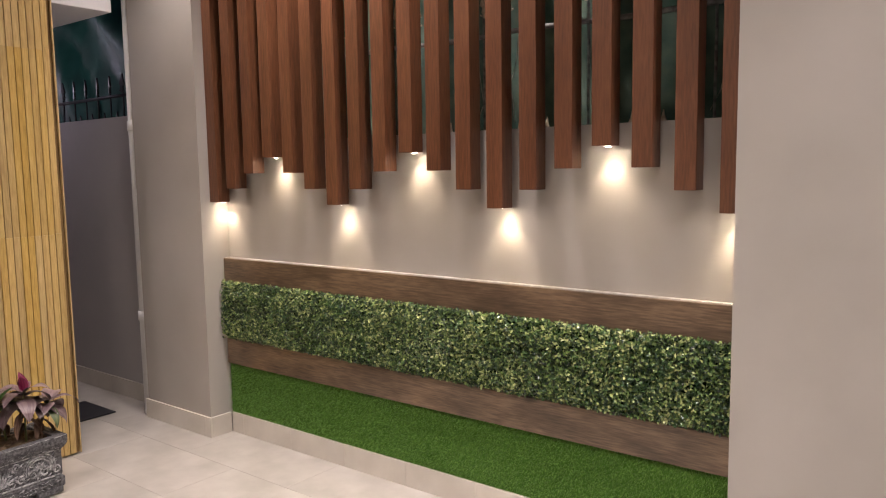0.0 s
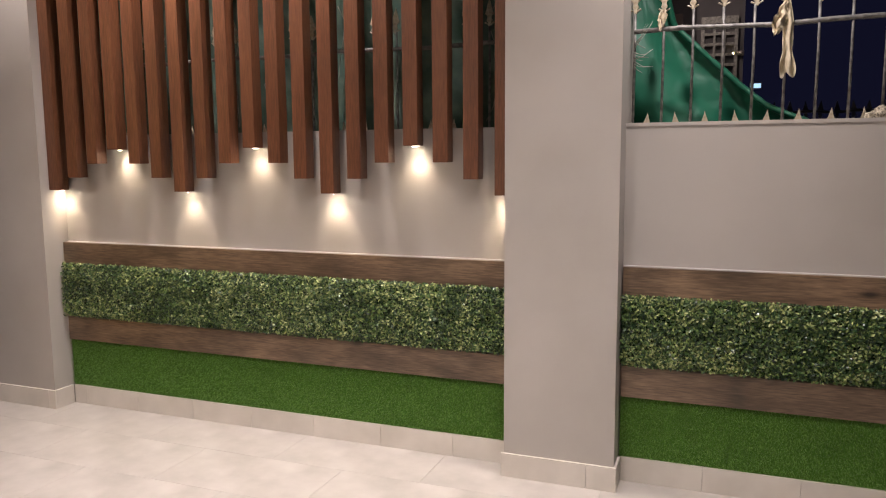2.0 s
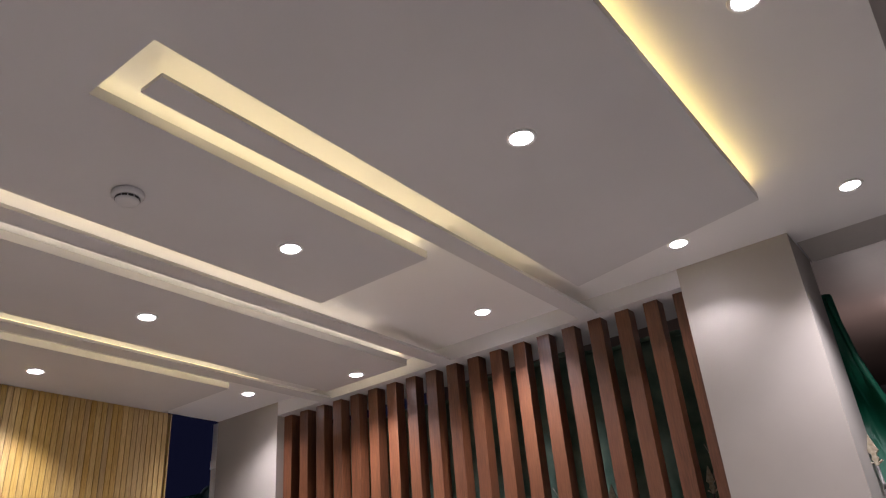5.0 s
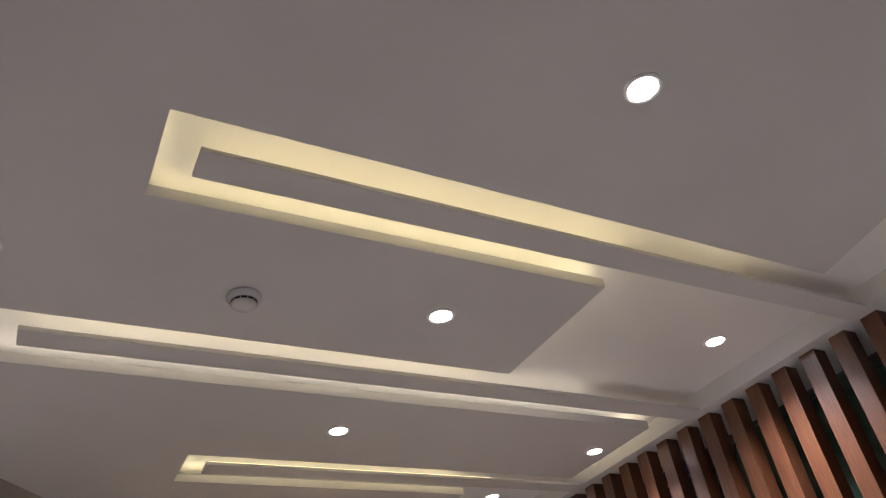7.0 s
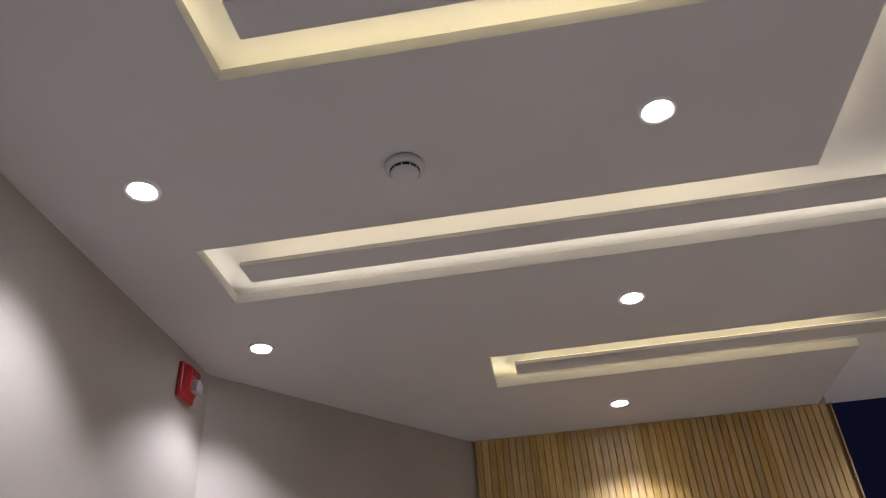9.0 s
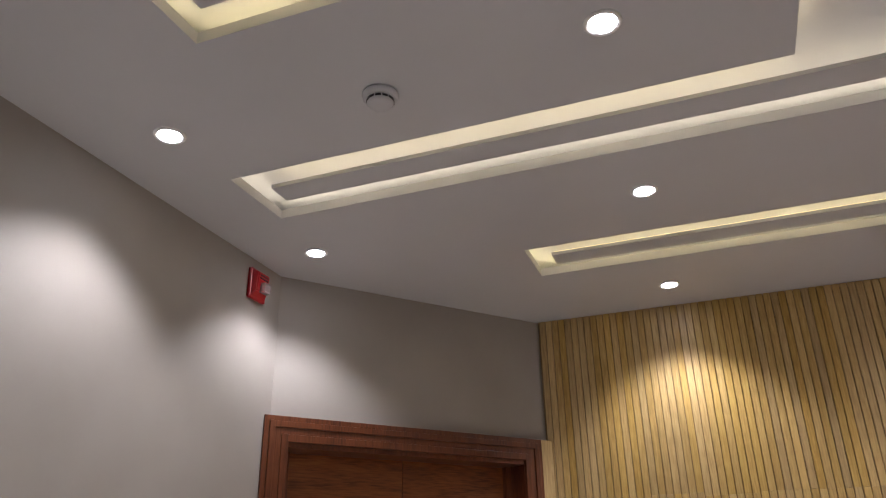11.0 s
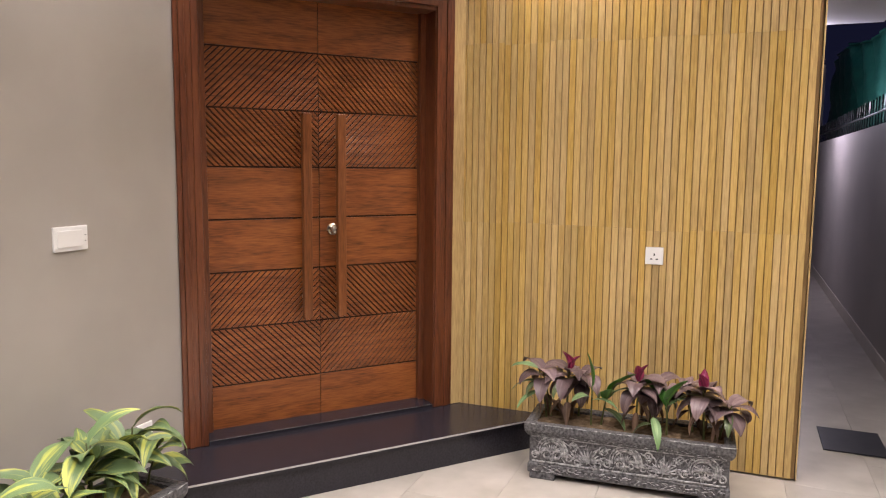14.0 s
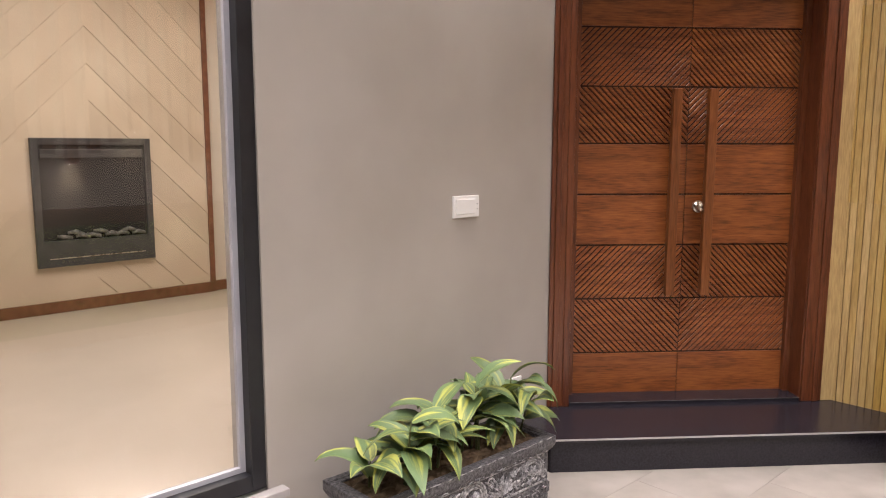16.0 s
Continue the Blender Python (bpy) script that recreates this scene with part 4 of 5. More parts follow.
M_GINGER = leaf_material("variegated_ginger_leaf", (0.125, 0.195, 0.080), (0.42, 0.44, 0.09), amount=0.56, soft_step=0.06, rough=0.42)
M_PURPLE = leaf_material("purple_grey_leaf", (0.110, 0.070, 0.074), (0.19, 0.135, 0.135), amount=0.52, rough=0.36)
M_MAGENTA = leaf_material("magenta_leaf", (0.24, 0.012, 0.065), (0.34, 0.03, 0.10), amount=0.5)
M_WITHER = leaf_material("withered_brown_leaf", (0.13, 0.075, 0.05), (0.20, 0.125, 0.085), amount=0.5, rough=0.7)
M_PALE = leaf_material("pale_green_leaf", (0.12, 0.20, 0.080), (0.21, 0.30, 0.13), amount=0.55, rough=0.4)
M_GREEN = leaf_material("green_canna_leaf", (0.05, 0.17, 0.025), (0.11, 0.27, 0.04), amount=0.55)
M_DULL = leaf_material("dull_green_leaf", (0.085, 0.11, 0.05), (0.13, 0.17, 0.07), amount=0.5)
M_STEM = paint("green_brown_stem", (0.05, 0.06, 0.02), (0.12, 0.13, 0.04), 30, 0.5, 0.1, 100)


def leaf_mesh(length, width, droop, fold, twist, mat, seg=9, tip=1.6):
    """A blade from the origin, rising along +x and drooping, with a folded midrib."""
    vs, fs, uvs = [], [], []
    ang = 0.0
    p = Vector((0, 0, 0))
    for i in range(seg + 1):
        t = i / seg
        w = width * (math.sin(math.pi * min(1, t ** 0.75)) ** 0.8 if 0 < t < 1 else 0.02) * (1 - 0.25 * t)
        d = Vector((math.cos(ang), 0, math.sin(ang)))
        up = Vector((-d.z, 0, d.x))
        tw = twist * t
        for u in (-1, -0.5, 0, 0.5, 1):
            side = Vector((0, math.cos(tw), 0)) + up * math.sin(tw)
            wave = 0.05 * width * math.sin(t * 11 + u * 2)
            vs.append(p + side * w * u + up * (fold * w * abs(u) + wave * abs(u)))
            uvs.append((u, t * length * 6))
        ang -= droop / seg * (0.5 + t)
        p = p + d * (length / seg)
    for i in range(seg):
        for j in range(4):
            a = i * 5 + j
            fs.append((a, a + 1, a + 6, a + 5))
    me = bpy.data.meshes.new("leaf")
    me.from_pydata(vs, [], fs)
    lay = me.uv_layers.new(name="leaf")
    for lp in me.loops:
        lay.data[lp.index].uv = uvs[lp.vertex_index]
    me.polygons.foreach_set("use_smooth", [True] * len(me.polygons))
    me.materials.append(mat)
    return me


def plant(name, label, at, stems):
    """stems: rows of (dx, dy, height, lean_x, lean_y, [(leaf mesh, height share, heading, lift)])."""
    t = thing(name, label, "plant", at)
    for dx, dy, h, lx, ly, leaves in stems:
        pts = [(dx + lx * (k / 5) ** 1.5, dy + ly * (k / 5) ** 1.5, -0.03 + (h + 0.03) * k / 5) for k in range(6)]
        st = part("stem", tube(bmesh.new(), pts, [0.006 - 0.0006 * k for k in range(6)], 7), M_STEM, t, smooth=True)
        for me, share, head, lift in leaves:
            k = share * 5
            i = min(int(k), 4)
            q = Vector(pts[i]).lerp(Vector(pts[i + 1]), k - i)
            o = new("leaf", me)
            o.parent = st
            o.matrix_basis = pose(*q, 0, 0, head) @ pose(0, 0, 0, 0, -lift, 0)
    return t


R = random.Random(21)
ginger = [leaf_mesh(R.uniform(0.19, 0.26), R.uniform(0.037, 0.050), R.uniform(1.0, 2.4), R.uniform(0.1, 0.4), R.uniform(-0.9, 0.9), M_GINGER) for _ in range(12)]
for px, count in ((-1.33, 4), (-1.51, 5), (-1.73, 5), (-1.985, 5)):
    stems = []
    for k in range(count):
        h = R.uniform(0.12, 0.28)
        h0 = R.uniform(0, 360)
        leaves = [(R.choice(ginger), min(0.98, 0.50 + 0.12 * q), h0 + q * R.uniform(110, 160), R.uniform(5, 55)) for q in range(5)]
        stems.append((R.uniform(-0.09, 0.09), R.uniform(-0.06, 0.06), h, R.uniform(-0.05, 0.05), R.uniform(-0.01, 0.05), leaves))
    plant("ginger_plant", "leafy ginger plant with yellow-striped green leaves in a planter", (px, -0.36, 0.25), stems)

purple = [leaf_mesh(R.uniform(0.13, 0.175), R.uniform(0.036, 0.050), R.uniform(1.5, 2.6), R.uniform(0.02, 0.25), R.uniform(-0.5, 0.5), M_PURPLE) for _ in range(9)]
dull = [leaf_mesh(R.uniform(0.12, 0.17), R.uniform(0.022, 0.030), R.uniform(1.4, 2.4), 0.2, R.uniform(-0.5, 0.5), M_DULL) for _ in range(4)]
withered = [leaf_mesh(R.uniform(0.11, 0.15), R.uniform(0.016, 0.026), R.uniform(0.8, 1.4), 0.7, R.uniform(-1.2, 1.2), M_WITHER) for _ in range(4)]
magenta = [leaf_mesh(R.uniform(0.075, 0.10), R.uniform(0.020, 0.026), 0.5, 0.8, 0.2, M_MAGENTA) for _ in range(3)]
canna = [leaf_mesh(R.uniform(0.16, 0.20), R.uniform(0.034, 0.044), R.uniform(0.2, 0.6), 0.5, R.uniform(-0.4, 0.4), M_GREEN) for _ in range(4)]
pale = [leaf_mesh(R.uniform(0.14, 0.18), R.uniform(0.020, 0.027), R.uniform(1.0, 1.6), 0.3, R.uniform(-0.4, 0.4), M_PALE) for _ in range(4)]


def crown(dx, dy, h, lx, ly, shoots):
    """One cane: a rosette of drooping leaves at its head, withered ones hanging below, magenta shoots on top."""
    h0 = R.uniform(0, 360)
    leaves = [(R.choice(purple), 0.99 - 0.022 * q, h0 + q * 137.5 + R.uniform(-15, 15), 38 - 6.0 * q + R.uniform(-8, 8)) for q in range(9)]
    leaves += [(R.choice(dull), 0.80, h0 + 70 + 150 * q, R.uniform(0, 30)) for q in range(2)]
    leaves += [(R.choice(withered), 0.66 - 0.1 * q, R.uniform(0, 360), R.uniform(-60, -25)) for q in range(3)]
    leaves += [(R.choice(magenta), 0.995, R.uniform(-60, 60) + 120 * q, R.uniform(60, 82)) for q in range(shoots)]
    return (dx, dy, h, lx, ly, leaves)


for py, canes in ((0.93, ((0.0, -0.06, 0.235, 0.0, -0.05, 0), (0.03, 0.02, 0.265, 0.02, 0.01, 3), (-0.05, 0.06, 0.23, 0.0, 0.02, 0))),
                  (1.27, ((0.02, 0.0, 0.245, 0.03, 0.01, 2), (-0.05, 0.05, 0.225, 0.0, 0.04, 0))),
                  (1.57, ((0.03, 0.0, 0.245, 0.03, -0.01, 2), (0.0, 0.06, 0.18, 0.04, 0.05, 0), (-0.05, -0.05, 0.22, 0.0, -0.04, 0)))):
    plant("cordyline_plant", "cordyline plant with grey-purple leaves and magenta shoots", (-3.40, py, 0.25), [crown(*c) for c in canes])
plant("canna_plant", "young plant with upright bright green leaves in a planter", (-3.38, 1.08, 0.25), [
    (0.03, -0.01, 0.20, 0.0, 0.0, [(canna[0], 0.98, 280, 86), (pale[0], 0.75, 330, 25), (pale[1], 0.7, 60, 20)]),
    (0.0, 0.03, 0.17, 0.01, 0.03, [(canna[1], 0.98, 80, 48), (canna[2], 0.8, 20, 40), (pale[2], 0.6, 70, -10)])])
plant("canna_plant", "young plant with upright bright green leaves in a planter", (-3.36, 1.41, 0.25), [
    (0.0, 0.0, 0.16, 0.02, 0.0, [(canna[3], 0.98, 60, 62), (canna[1], 0.85, 260, 55), (pale[1], 0.95, 110, 30)]),
    (0.02, -0.05, 0.10, 0.01, -0.01, [(pale[3], 0.95, 20, -20), (dull[0], 0.7, 300, 5)])])
plant("green_seedling", "pale green leafy shoot leaning over the planter end", (-3.42, 0.86, 0.25), [
    (0.03, -0.01, 0.25, 0.02, -0.04, [(pale[0], 0.98, 275, 22), (pale[3], 0.75, 285, 10), (pale[1], 0.6, 310, -5)])])

# ---- window and the room behind it ----
M_CREAM = paint("cream_interior_paint", (0.68, 0.60, 0.49), (0.74, 0.66, 0.55), 1.2, 0.6, 0.03, 200)
M_BEAD = paint("grey_glazing_bead", (0.40, 0.40, 0.43), (0.48, 0.48, 0.51), 6, 0.5, 0.02, 120)
M_DUSKMETAL = paint("dark_grey_metal", (0.05, 0.048, 0.047), (0.075, 0.072, 0.07), 10, 0.4, 0.02, 120)
M_CHEV = paint("pale_chevron_board", (0.61, 0.49, 0.355), (0.69, 0.57, 0.425), 2.5, 0.5, 0.06, 160, 0.4, per_piece=0.06)
M_CREAM_FLOOR = paint("cream_polished_tile", (0.48, 0.41, 0.32), (0.54, 0.465, 0.37), 1.5, 0.34, 0.0, 100, 0.4)
M_TRIM = paint("brown_wood_trim", (0.16, 0.06, 0.03), (0.24, 0.10, 0.05), 20, 0.4, 0.05, 100)
m, n_, l_, p_ = nodes_of("window_glass")
p_.inputs["Base Color"].default_value = (1, 1, 1, 1)
p_.inputs["Roughness"].default_value, p_.inputs["Transmission Weight"].default_value, p_.inputs["IOR"].default_value = 0.0, 1.0, 1.6
M_GLASS = m
win = thing("window_1", "tall fixed window with a black metal frame", "window", kind="structure")
part("frame", boxes((-1.03, -0.975, -0.74, -0.655, 0.24, 2.75), (-0.15, -0.10, -0.74, -0.655, 0.24, 2.75), (-0.975, -0.15, -0.74, -0.655, 0.24, 0.30), (-0.975, -0.15, -0.74, -0.655, 2.69, 2.75), bevel=0.003), M_BLACK, win)
part("bead", boxes((-0.975, -0.955, -0.72, -0.70, 0.30, 2.69), (-0.17, -0.15, -0.72, -0.70, 0.30, 2.69), (-0.955, -0.17, -0.72, -0.70, 0.30, 0.318)), M_BEAD, win, "pale inner glazing bead")
gl = part("pane", boxes((-0.974, -0.151, -0.712, -0.708, 0.301, 2.689)), M_GLASS, win)
gl.visible_shadow = False
part("sill", boxes((-1.09, -0.06, -0.66, -0.60, 0.205, 0.235), bevel=0.004), M_WALL_OUT, win)

solid("room_wall_west", boxes((-3.75, -3.60, -4.8, -0.95, 0, 3.2)), M_CREAM, "cream painted inner wall", "wall", kind="structure")
solid("room_wall_east", boxes((-0.06, 0.06, -4.8, -0.90, 0, 3.2)), M_WALL, "taupe house wall", "wall", kind="structure")
solid("room_floor", boxes((-3.65, -0.06, -4.7, -0.90, 0.10, 0.15)), M_CREAM_FLOOR, "cream polished room floor", "floor", kind="structure")
solid("room_ceiling", boxes((-3.65, -0.06, -4.7, -0.90, 2.9, 3.0)), M_CREAM, "cream room ceiling", "ceiling", kind="structure")
solid("room_wall_south", boxes((-3.65, -0.06, -4.75, -4.60, 0.1, 3.0)), M_CREAM, "cream painted inner wall behind the fireplace", "wall", kind="structure")
rl = bpy.data.lights.new("room_lamp", "AREA")
rl.energy, rl.color, rl.size = 24.0, (1.0, 0.92, 0.80), 1.9
ro = new("room_lamp", rl)
ro.matrix_basis = pose(-1.7, -2.7, 2.88)

chev = thing("chevron_panelling", "pale wooden chevron wall boards round the fireplace", "wall panelling")
CH_Y = -4.55     # face of the chevron boards
FX0, FX1, FZ0, FZ1 = -2.227, -1.343, 0.511, 1.488
mid_x = (FX0 + FX1) / 2
bw = 0.197
for sgn in (-1, 1):
    for k in range(-9, 16):
        bm = bmesh.new()
        c0 = Vector((mid_x, 0, 0.385 + k * bw * 1.4142))
        d = Vector((sgn, 0, -1)).normalized()
        nrm = Vector((sgn, 0, 1)).normalized()
        q = [c0 + nrm * 0.001 - d * 0.3, c0 + d * 2.4 + nrm * 0.001, c0 + d * 2.4 + nrm * (bw - 0.001), c0 + nrm * (bw - 0.001) - d * 0.3]
        lo = [bm.verts.new((v.x, CH_Y - 0.03, v.z)) for v in q]
        hi = [bm.verts.new((v.x, CH_Y - (0.0 if j < 2 else 0.005), v.z)) for j, v in enumerate(q)]
        bm.faces.new(hi)
        for j in range(4):
            bm.faces.new((lo[j], lo[(j + 1) % 4], hi[(j + 1) % 4], hi[j]))
        far = (-2.72 if sgn < 0 else -0.065)
        for co, no in (((mid_x, 0, 0), (-sgn, 0, 0)), ((far, 0, 0), (sgn, 0, 0)), ((0, 0, 0.24), (0, 0, -1)), ((0, 0, 2.88), (0, 0, 1))):
            bmesh.ops.bisect_plane(bm, geom=list(bm.verts) + list(bm.edges) + list(bm.faces), plane_co=co, plane_no=no, clear_outer=True)
        if not bm.faces:
            bm.free()
            continue
        bmesh.ops.recalc_face_normals(bm, faces=bm.faces)
        part("board", bm, M_CHEV, chev)
part("lower_trim", boxes((-2.765, -0.062, CH_Y - 0.04, CH_Y + 0.012, 0.151, 0.239), bevel=0.003), M_TRIM, chev)
part("side_trim", boxes((-2.765, -2.721, CH_Y - 0.04, CH_Y + 0.012, 0.2395, 2.88), bevel=0.003), M_TRIM, chev)
part("return_trim", boxes((-3.59, -2.766, CH_Y - 0.05, CH_Y - 0.02, 0.151, 0.239), bevel=0.003), M_TRIM, chev)

fp = thing("fireplace_insert", "black glass-fronted electric fireplace set in the chevron wall", "fireplace", (0, CH_Y + 0.03, 0))
part("frame", boxes((FX0, FX0 + 0.05, -0.03, 0.01, FZ0, FZ1), (FX1 - 0.05, FX1, -0.03, 0.01, FZ0, FZ1), (FX0 + 0.05, FX1 - 0.05, -0.03, 0.01, FZ1 - 0.05, FZ1), (FX0 + 0.05, FX1 - 0.05, -0.03, 0.01, FZ0, FZ0 + 0.20), bevel=0.002), M_DUSKMETAL, fp)
m, n_, l_, p_ = nodes_of("dark_glass")
p_.inputs["Base Color"].default_value = (0.034, 0.031, 0.030, 1)
p_.inputs["Roughness"].default_value = 0.1
part("glass", boxes((FX0 + 0.05, FX1 - 0.05, -0.025, -0.012, FZ0 + 0.20, FZ1 - 0.05)), m, fp, "dark glossy glass front")
part("hood", boxes((FX0 + 0.06, FX1 - 0.06, -0.011, 0.004, FZ1 - 0.15, FZ1 - 0.085), bevel=0.003), M_DUSKMETAL, fp)
RL = random.Random(3)
for k in range(9):
    x = FX0 + 0.13 + k * 0.07 + RL.uniform(-0.015, 0.015)
    z = FZ0 + 0.225 + (0.028 if k % 3 == 1 else 0.0)
    part("log", tube(bmesh.new(), [(x - 0.05, 0.0, z - 0.008), (x, 0.005, z + RL.uniform(0, 0.012)), (x + 0.055, 0.0, z + RL.uniform(-0.012, 0.012))], [0.013, 0.018, 0.012], 9), M_FENCE, fp, "grey ash-coated log", True)
part("slot", boxes((FX0 + 0.08, FX1 - 0.08, 0.0095, 0.012, FZ0 + 0.06, FZ0 + 0.068)), M_STEEL, fp)

# ---- beyond the garden wall ----
def spear_fence(x0, x1, y, zb, z_rail, z_tip, pitch, label, mat=None):
    mat = mat or M_FENCE
    f = thing("spear_fence", label, "fence", (0, y, 0))
    n = int((x1 - x0) / pitch)
    for z in (z_rail,):
        pts = [(x0 + (x1 - x0) * k / 12, 0.004 * math.sin(k * 2.3), z + 0.006 * math.sin(k * 1.7)) for k in range(13)]
        part("rail", tube(bmesh.new(), pts, 0.011 if z == z_rail else 0.007, 8), mat, f, smooth=True)
    bar = mesh_of("bar", tube(bmesh.new(), [(0, 0, zb - 0.02), (0.002, 0, (zb + z_tip) / 2), (0, 0, z_tip - 0.12)], 0.0058, 8), mat, True)
    bm = bmesh.new()
    half = ((0.006, -0.125), (0.0065, -0.112), (0.014, -0.098), (0.009, -0.088), (0.010, -0.078), (0.021, -0.069), (0.013, -0.045), (0.006, -0.020))
    prof = [(-a, b) for a, b in half] + [(0.0, 0.0)] + [(a, b) for a, b in reversed(half)]
    fr = [bm.verts.new((a, -0.006, b)) for a, b in prof]
    bk = [bm.verts.new((a, 0.006, b)) for a, b in prof]
    bm.faces.new(fr)
    bm.faces.new(bk[::-1])
    for i in range(len(prof)):
        bm.faces.new((fr[i], bk[i], bk[(i + 1) % len(prof)], fr[(i + 1) % len(prof)]))
    bmesh.ops.recalc_face_normals(bm, faces=bm.faces)
    tube(bm, [(-0.024, 0, -0.108), (-0.008, 0, -0.116), (0.008, 0, -0.116), (0.024, 0, -0.108)], 0.004, 6)
    low = bmesh.new()
    lo_prof = ((-0.017, 0.0), (-0.010, 0.016), (-0.004, 0.034), (0.0, 0.052), (0.004, 0.034), (0.010, 0.016), (0.017, 0.0))
    fr = [low.verts.new((a, -0.004, b)) for a, b in lo_prof]
    bk = [low.verts.new((a, 0.004, b)) for a, b in lo_prof]
    low.faces.new(fr)
    low.faces.new(bk[::-1])
    for i in range(len(lo_prof)):
        low.faces.new((fr[i], bk[i], bk[(i + 1) % len(lo_prof)], fr[(i + 1) % len(lo_prof)]))
    bmesh.ops.recalc_face_normals(low, faces=low.faces)
    spike = mesh_of("low_spike", low, M_TIP if mat is M_FENCE else mat)
    tip = mesh_of("spear_tip", bm, M_TIP if mat is M_FENCE else mat)
    rnd = random.Random(9)
    for k in range(n + 1):
        x = x0 + pitch * k
        b = new("bar", bar)
        b.parent = f
        b.matrix_basis = pose(x, 0, 0)
        s = new("spear_tip", tip)
        s.parent = f
        s.matrix_basis = pose(x, 0, z_tip + rnd.uniform(-0.006, 0.006), 0, rnd.uniform(-4, 4), rnd.uniform(-15, 15))
        if k < n:
            s = new("low_spike", spike)
            s.parent = f
            s.matrix_basis = pose(x + pitch / 2, -0.004, zb - 0.002, 0, rnd.uniform(-6, 6), 0)
    return f


M_TIP = paint("pale_gold_paint", (0.26, 0.21, 0.14), (0.46, 0.40, 0.29), 60, 0.5, 0.2, 160, 0.4)
spear_fence(-0.012, 2.4, 2.80, 1.625, 2.03, 2.235, 0.1235, "weathered silver iron fence with pale spear tips on the wall")
spear_fence(-3.3, -0.6, 2.85, 1.62, 2.03, 2.235, 0.1235, "weathered silver iron fence behind the hanging timbers")
spear_fence(-13.0, -4.1, 2.80, 1.83, 1.98, 2.12, 0.16, "dark weathered fence on the passage wall", M_BLACK)


def tarp(name, x0, x1, y, top, zb, seed, label, nx=110, nz=40, mat=None):
    bm = bmesh.new()
    g = []
    for i in range(nx + 1):
        x = x0 + (x1 - x0) * i / nx
        zt = top(x)
        col = []
        for j in range(nz + 1):
            v = j / nz
            z = zb + (zt - zb) * v
            fold = 0.10 * noise.noise((x * 2.6 + z * 2.0, z * 0.5 - x * 0.3, seed)) + 0.012 * math.sin(23 * x + 14 * z + 3 * noise.noise((x * 3, z * 2, seed + 3))) + 0.030 * math.sin(11 * x + 9 * z + 2 * noise.noise((x * 2, z * 2, seed)))
            fold += 0.010 * noise.noise((x * 9 + z * 5, z * 11, seed + 5)) + 0.005 * noise.noise((x * 24, z * 24, seed + 7))
            col.append(bm.verts.new((x, y + fold, z)))
        g.append(col)
    hem = [c[-1].co.copy() for c in g]
    for i in range(nx):
        for j in range(nz):
            bm.faces.new((g[i][j], g[i + 1][j], g[i + 1][j + 1], g[i][j + 1]))
    t = thing(name, label, "tarpaulin")
    o = part("sheet", bm, mat or M_TARP, t, smooth=True)
    pts = [(v.x, v.y - 0.006, v.z) for v in hem]
    part("hem", tube(bmesh.new(), pts, [0.014 + 0.007 * noise.noise((q * 0.4, seed, 0)) for q in range(len(pts))], 7), mat or M_TARP, t, smooth=True)
    md = o.modifiers.new("thickness", "SOLIDIFY")
    md.thickness = 0.003
    return t


def slope_top(x):
    if x < -0.02:
        return 2.95
    pts = ((-0.02, 2.86), (0.02, 2.6), (0.075, 2.39), (0.13, 2.1), (0.28, 1.95), (0.44, 1.80), (0.56, 1.70), (0.78, 1.60), (2.0, 1.55))
    for (a, za), (b, zb_) in zip(pts, pts[1:]):
        if x <= b:
            return za + (zb_ - za) * (x - a) / (b - a)
    return 1.55


tarp("green_tarpaulin", -0.50, 1.0, 3.02, slope_top, 1.2, 4.0, "green tarpaulin sagging from the pillar down behind the fence")
tarp("green_netting", -3.6, -0.5, 3.06, lambda x: 2.98 + 0.04 * math.sin(3 * x), 1.2, 8.0, "grey-green netting hung behind the timbers, lightened for weak light", mat=M_SHEET)
tarp("green_tarpaulin", -14.5, -4.1, 3.10, lambda x: 2.75 + 0.06 * min(8.0, -4.1 - x) + 0.08 * math.sin(1.3 * x), 0.0, 12.0, "shade-darkened green tarpaulin beyond the passage wall", mat=M_SHADETARP)

M_RAG = paint("cream_cloth", (0.46, 0.39, 0.26), (0.66, 0.58, 0.43), 22, 0.9, 0.4, 200, 0.1)


def crumpled(a, b, widths, seed, nu=12, nv=26):
    """A crumpled strip of cloth from a to b; widths are half breadths along it."""
    bm = bmesh.new()
    a, b = Vector(a), Vector(b)
    g = []
    for i in range(nu + 1):
        col = []
        for j in range(nv + 1):
            u, v = 2 * i / nu - 1, j / nv
            k = v * (len(widths) - 1)
            q = min(int(k), len(widths) - 2)
            w = widths[q] + (widths[q + 1] - widths[q]) * (k - q)
            c = a.lerp(b, v)
            dx = 0.35 * w * noise.noise((v * 5, u * 0.8, seed))
            dy = -0.012 - 0.45 * w * math.sin(u * 5.5 + 4 * noise.noise((v * 4, seed, 1))) + 0.010 * noise.noise((u * 4, v * 13, seed))
            dz = 0.012 * noise.noise((u * 2.2, v * 6, seed + 4)) + 0.010 * math.sin(u * 4 + seed) * v
            col.append(bm.verts.new((c.x + u * w + dx, c.y + dy, c.z + dz)))
        g.append(col)
    for i in range(nu):
        for j in range(nv):
            bm.faces.new((g[i][j], g[i + 1][j], g[i + 1][j + 1], g[i][j + 1]))
    return bm


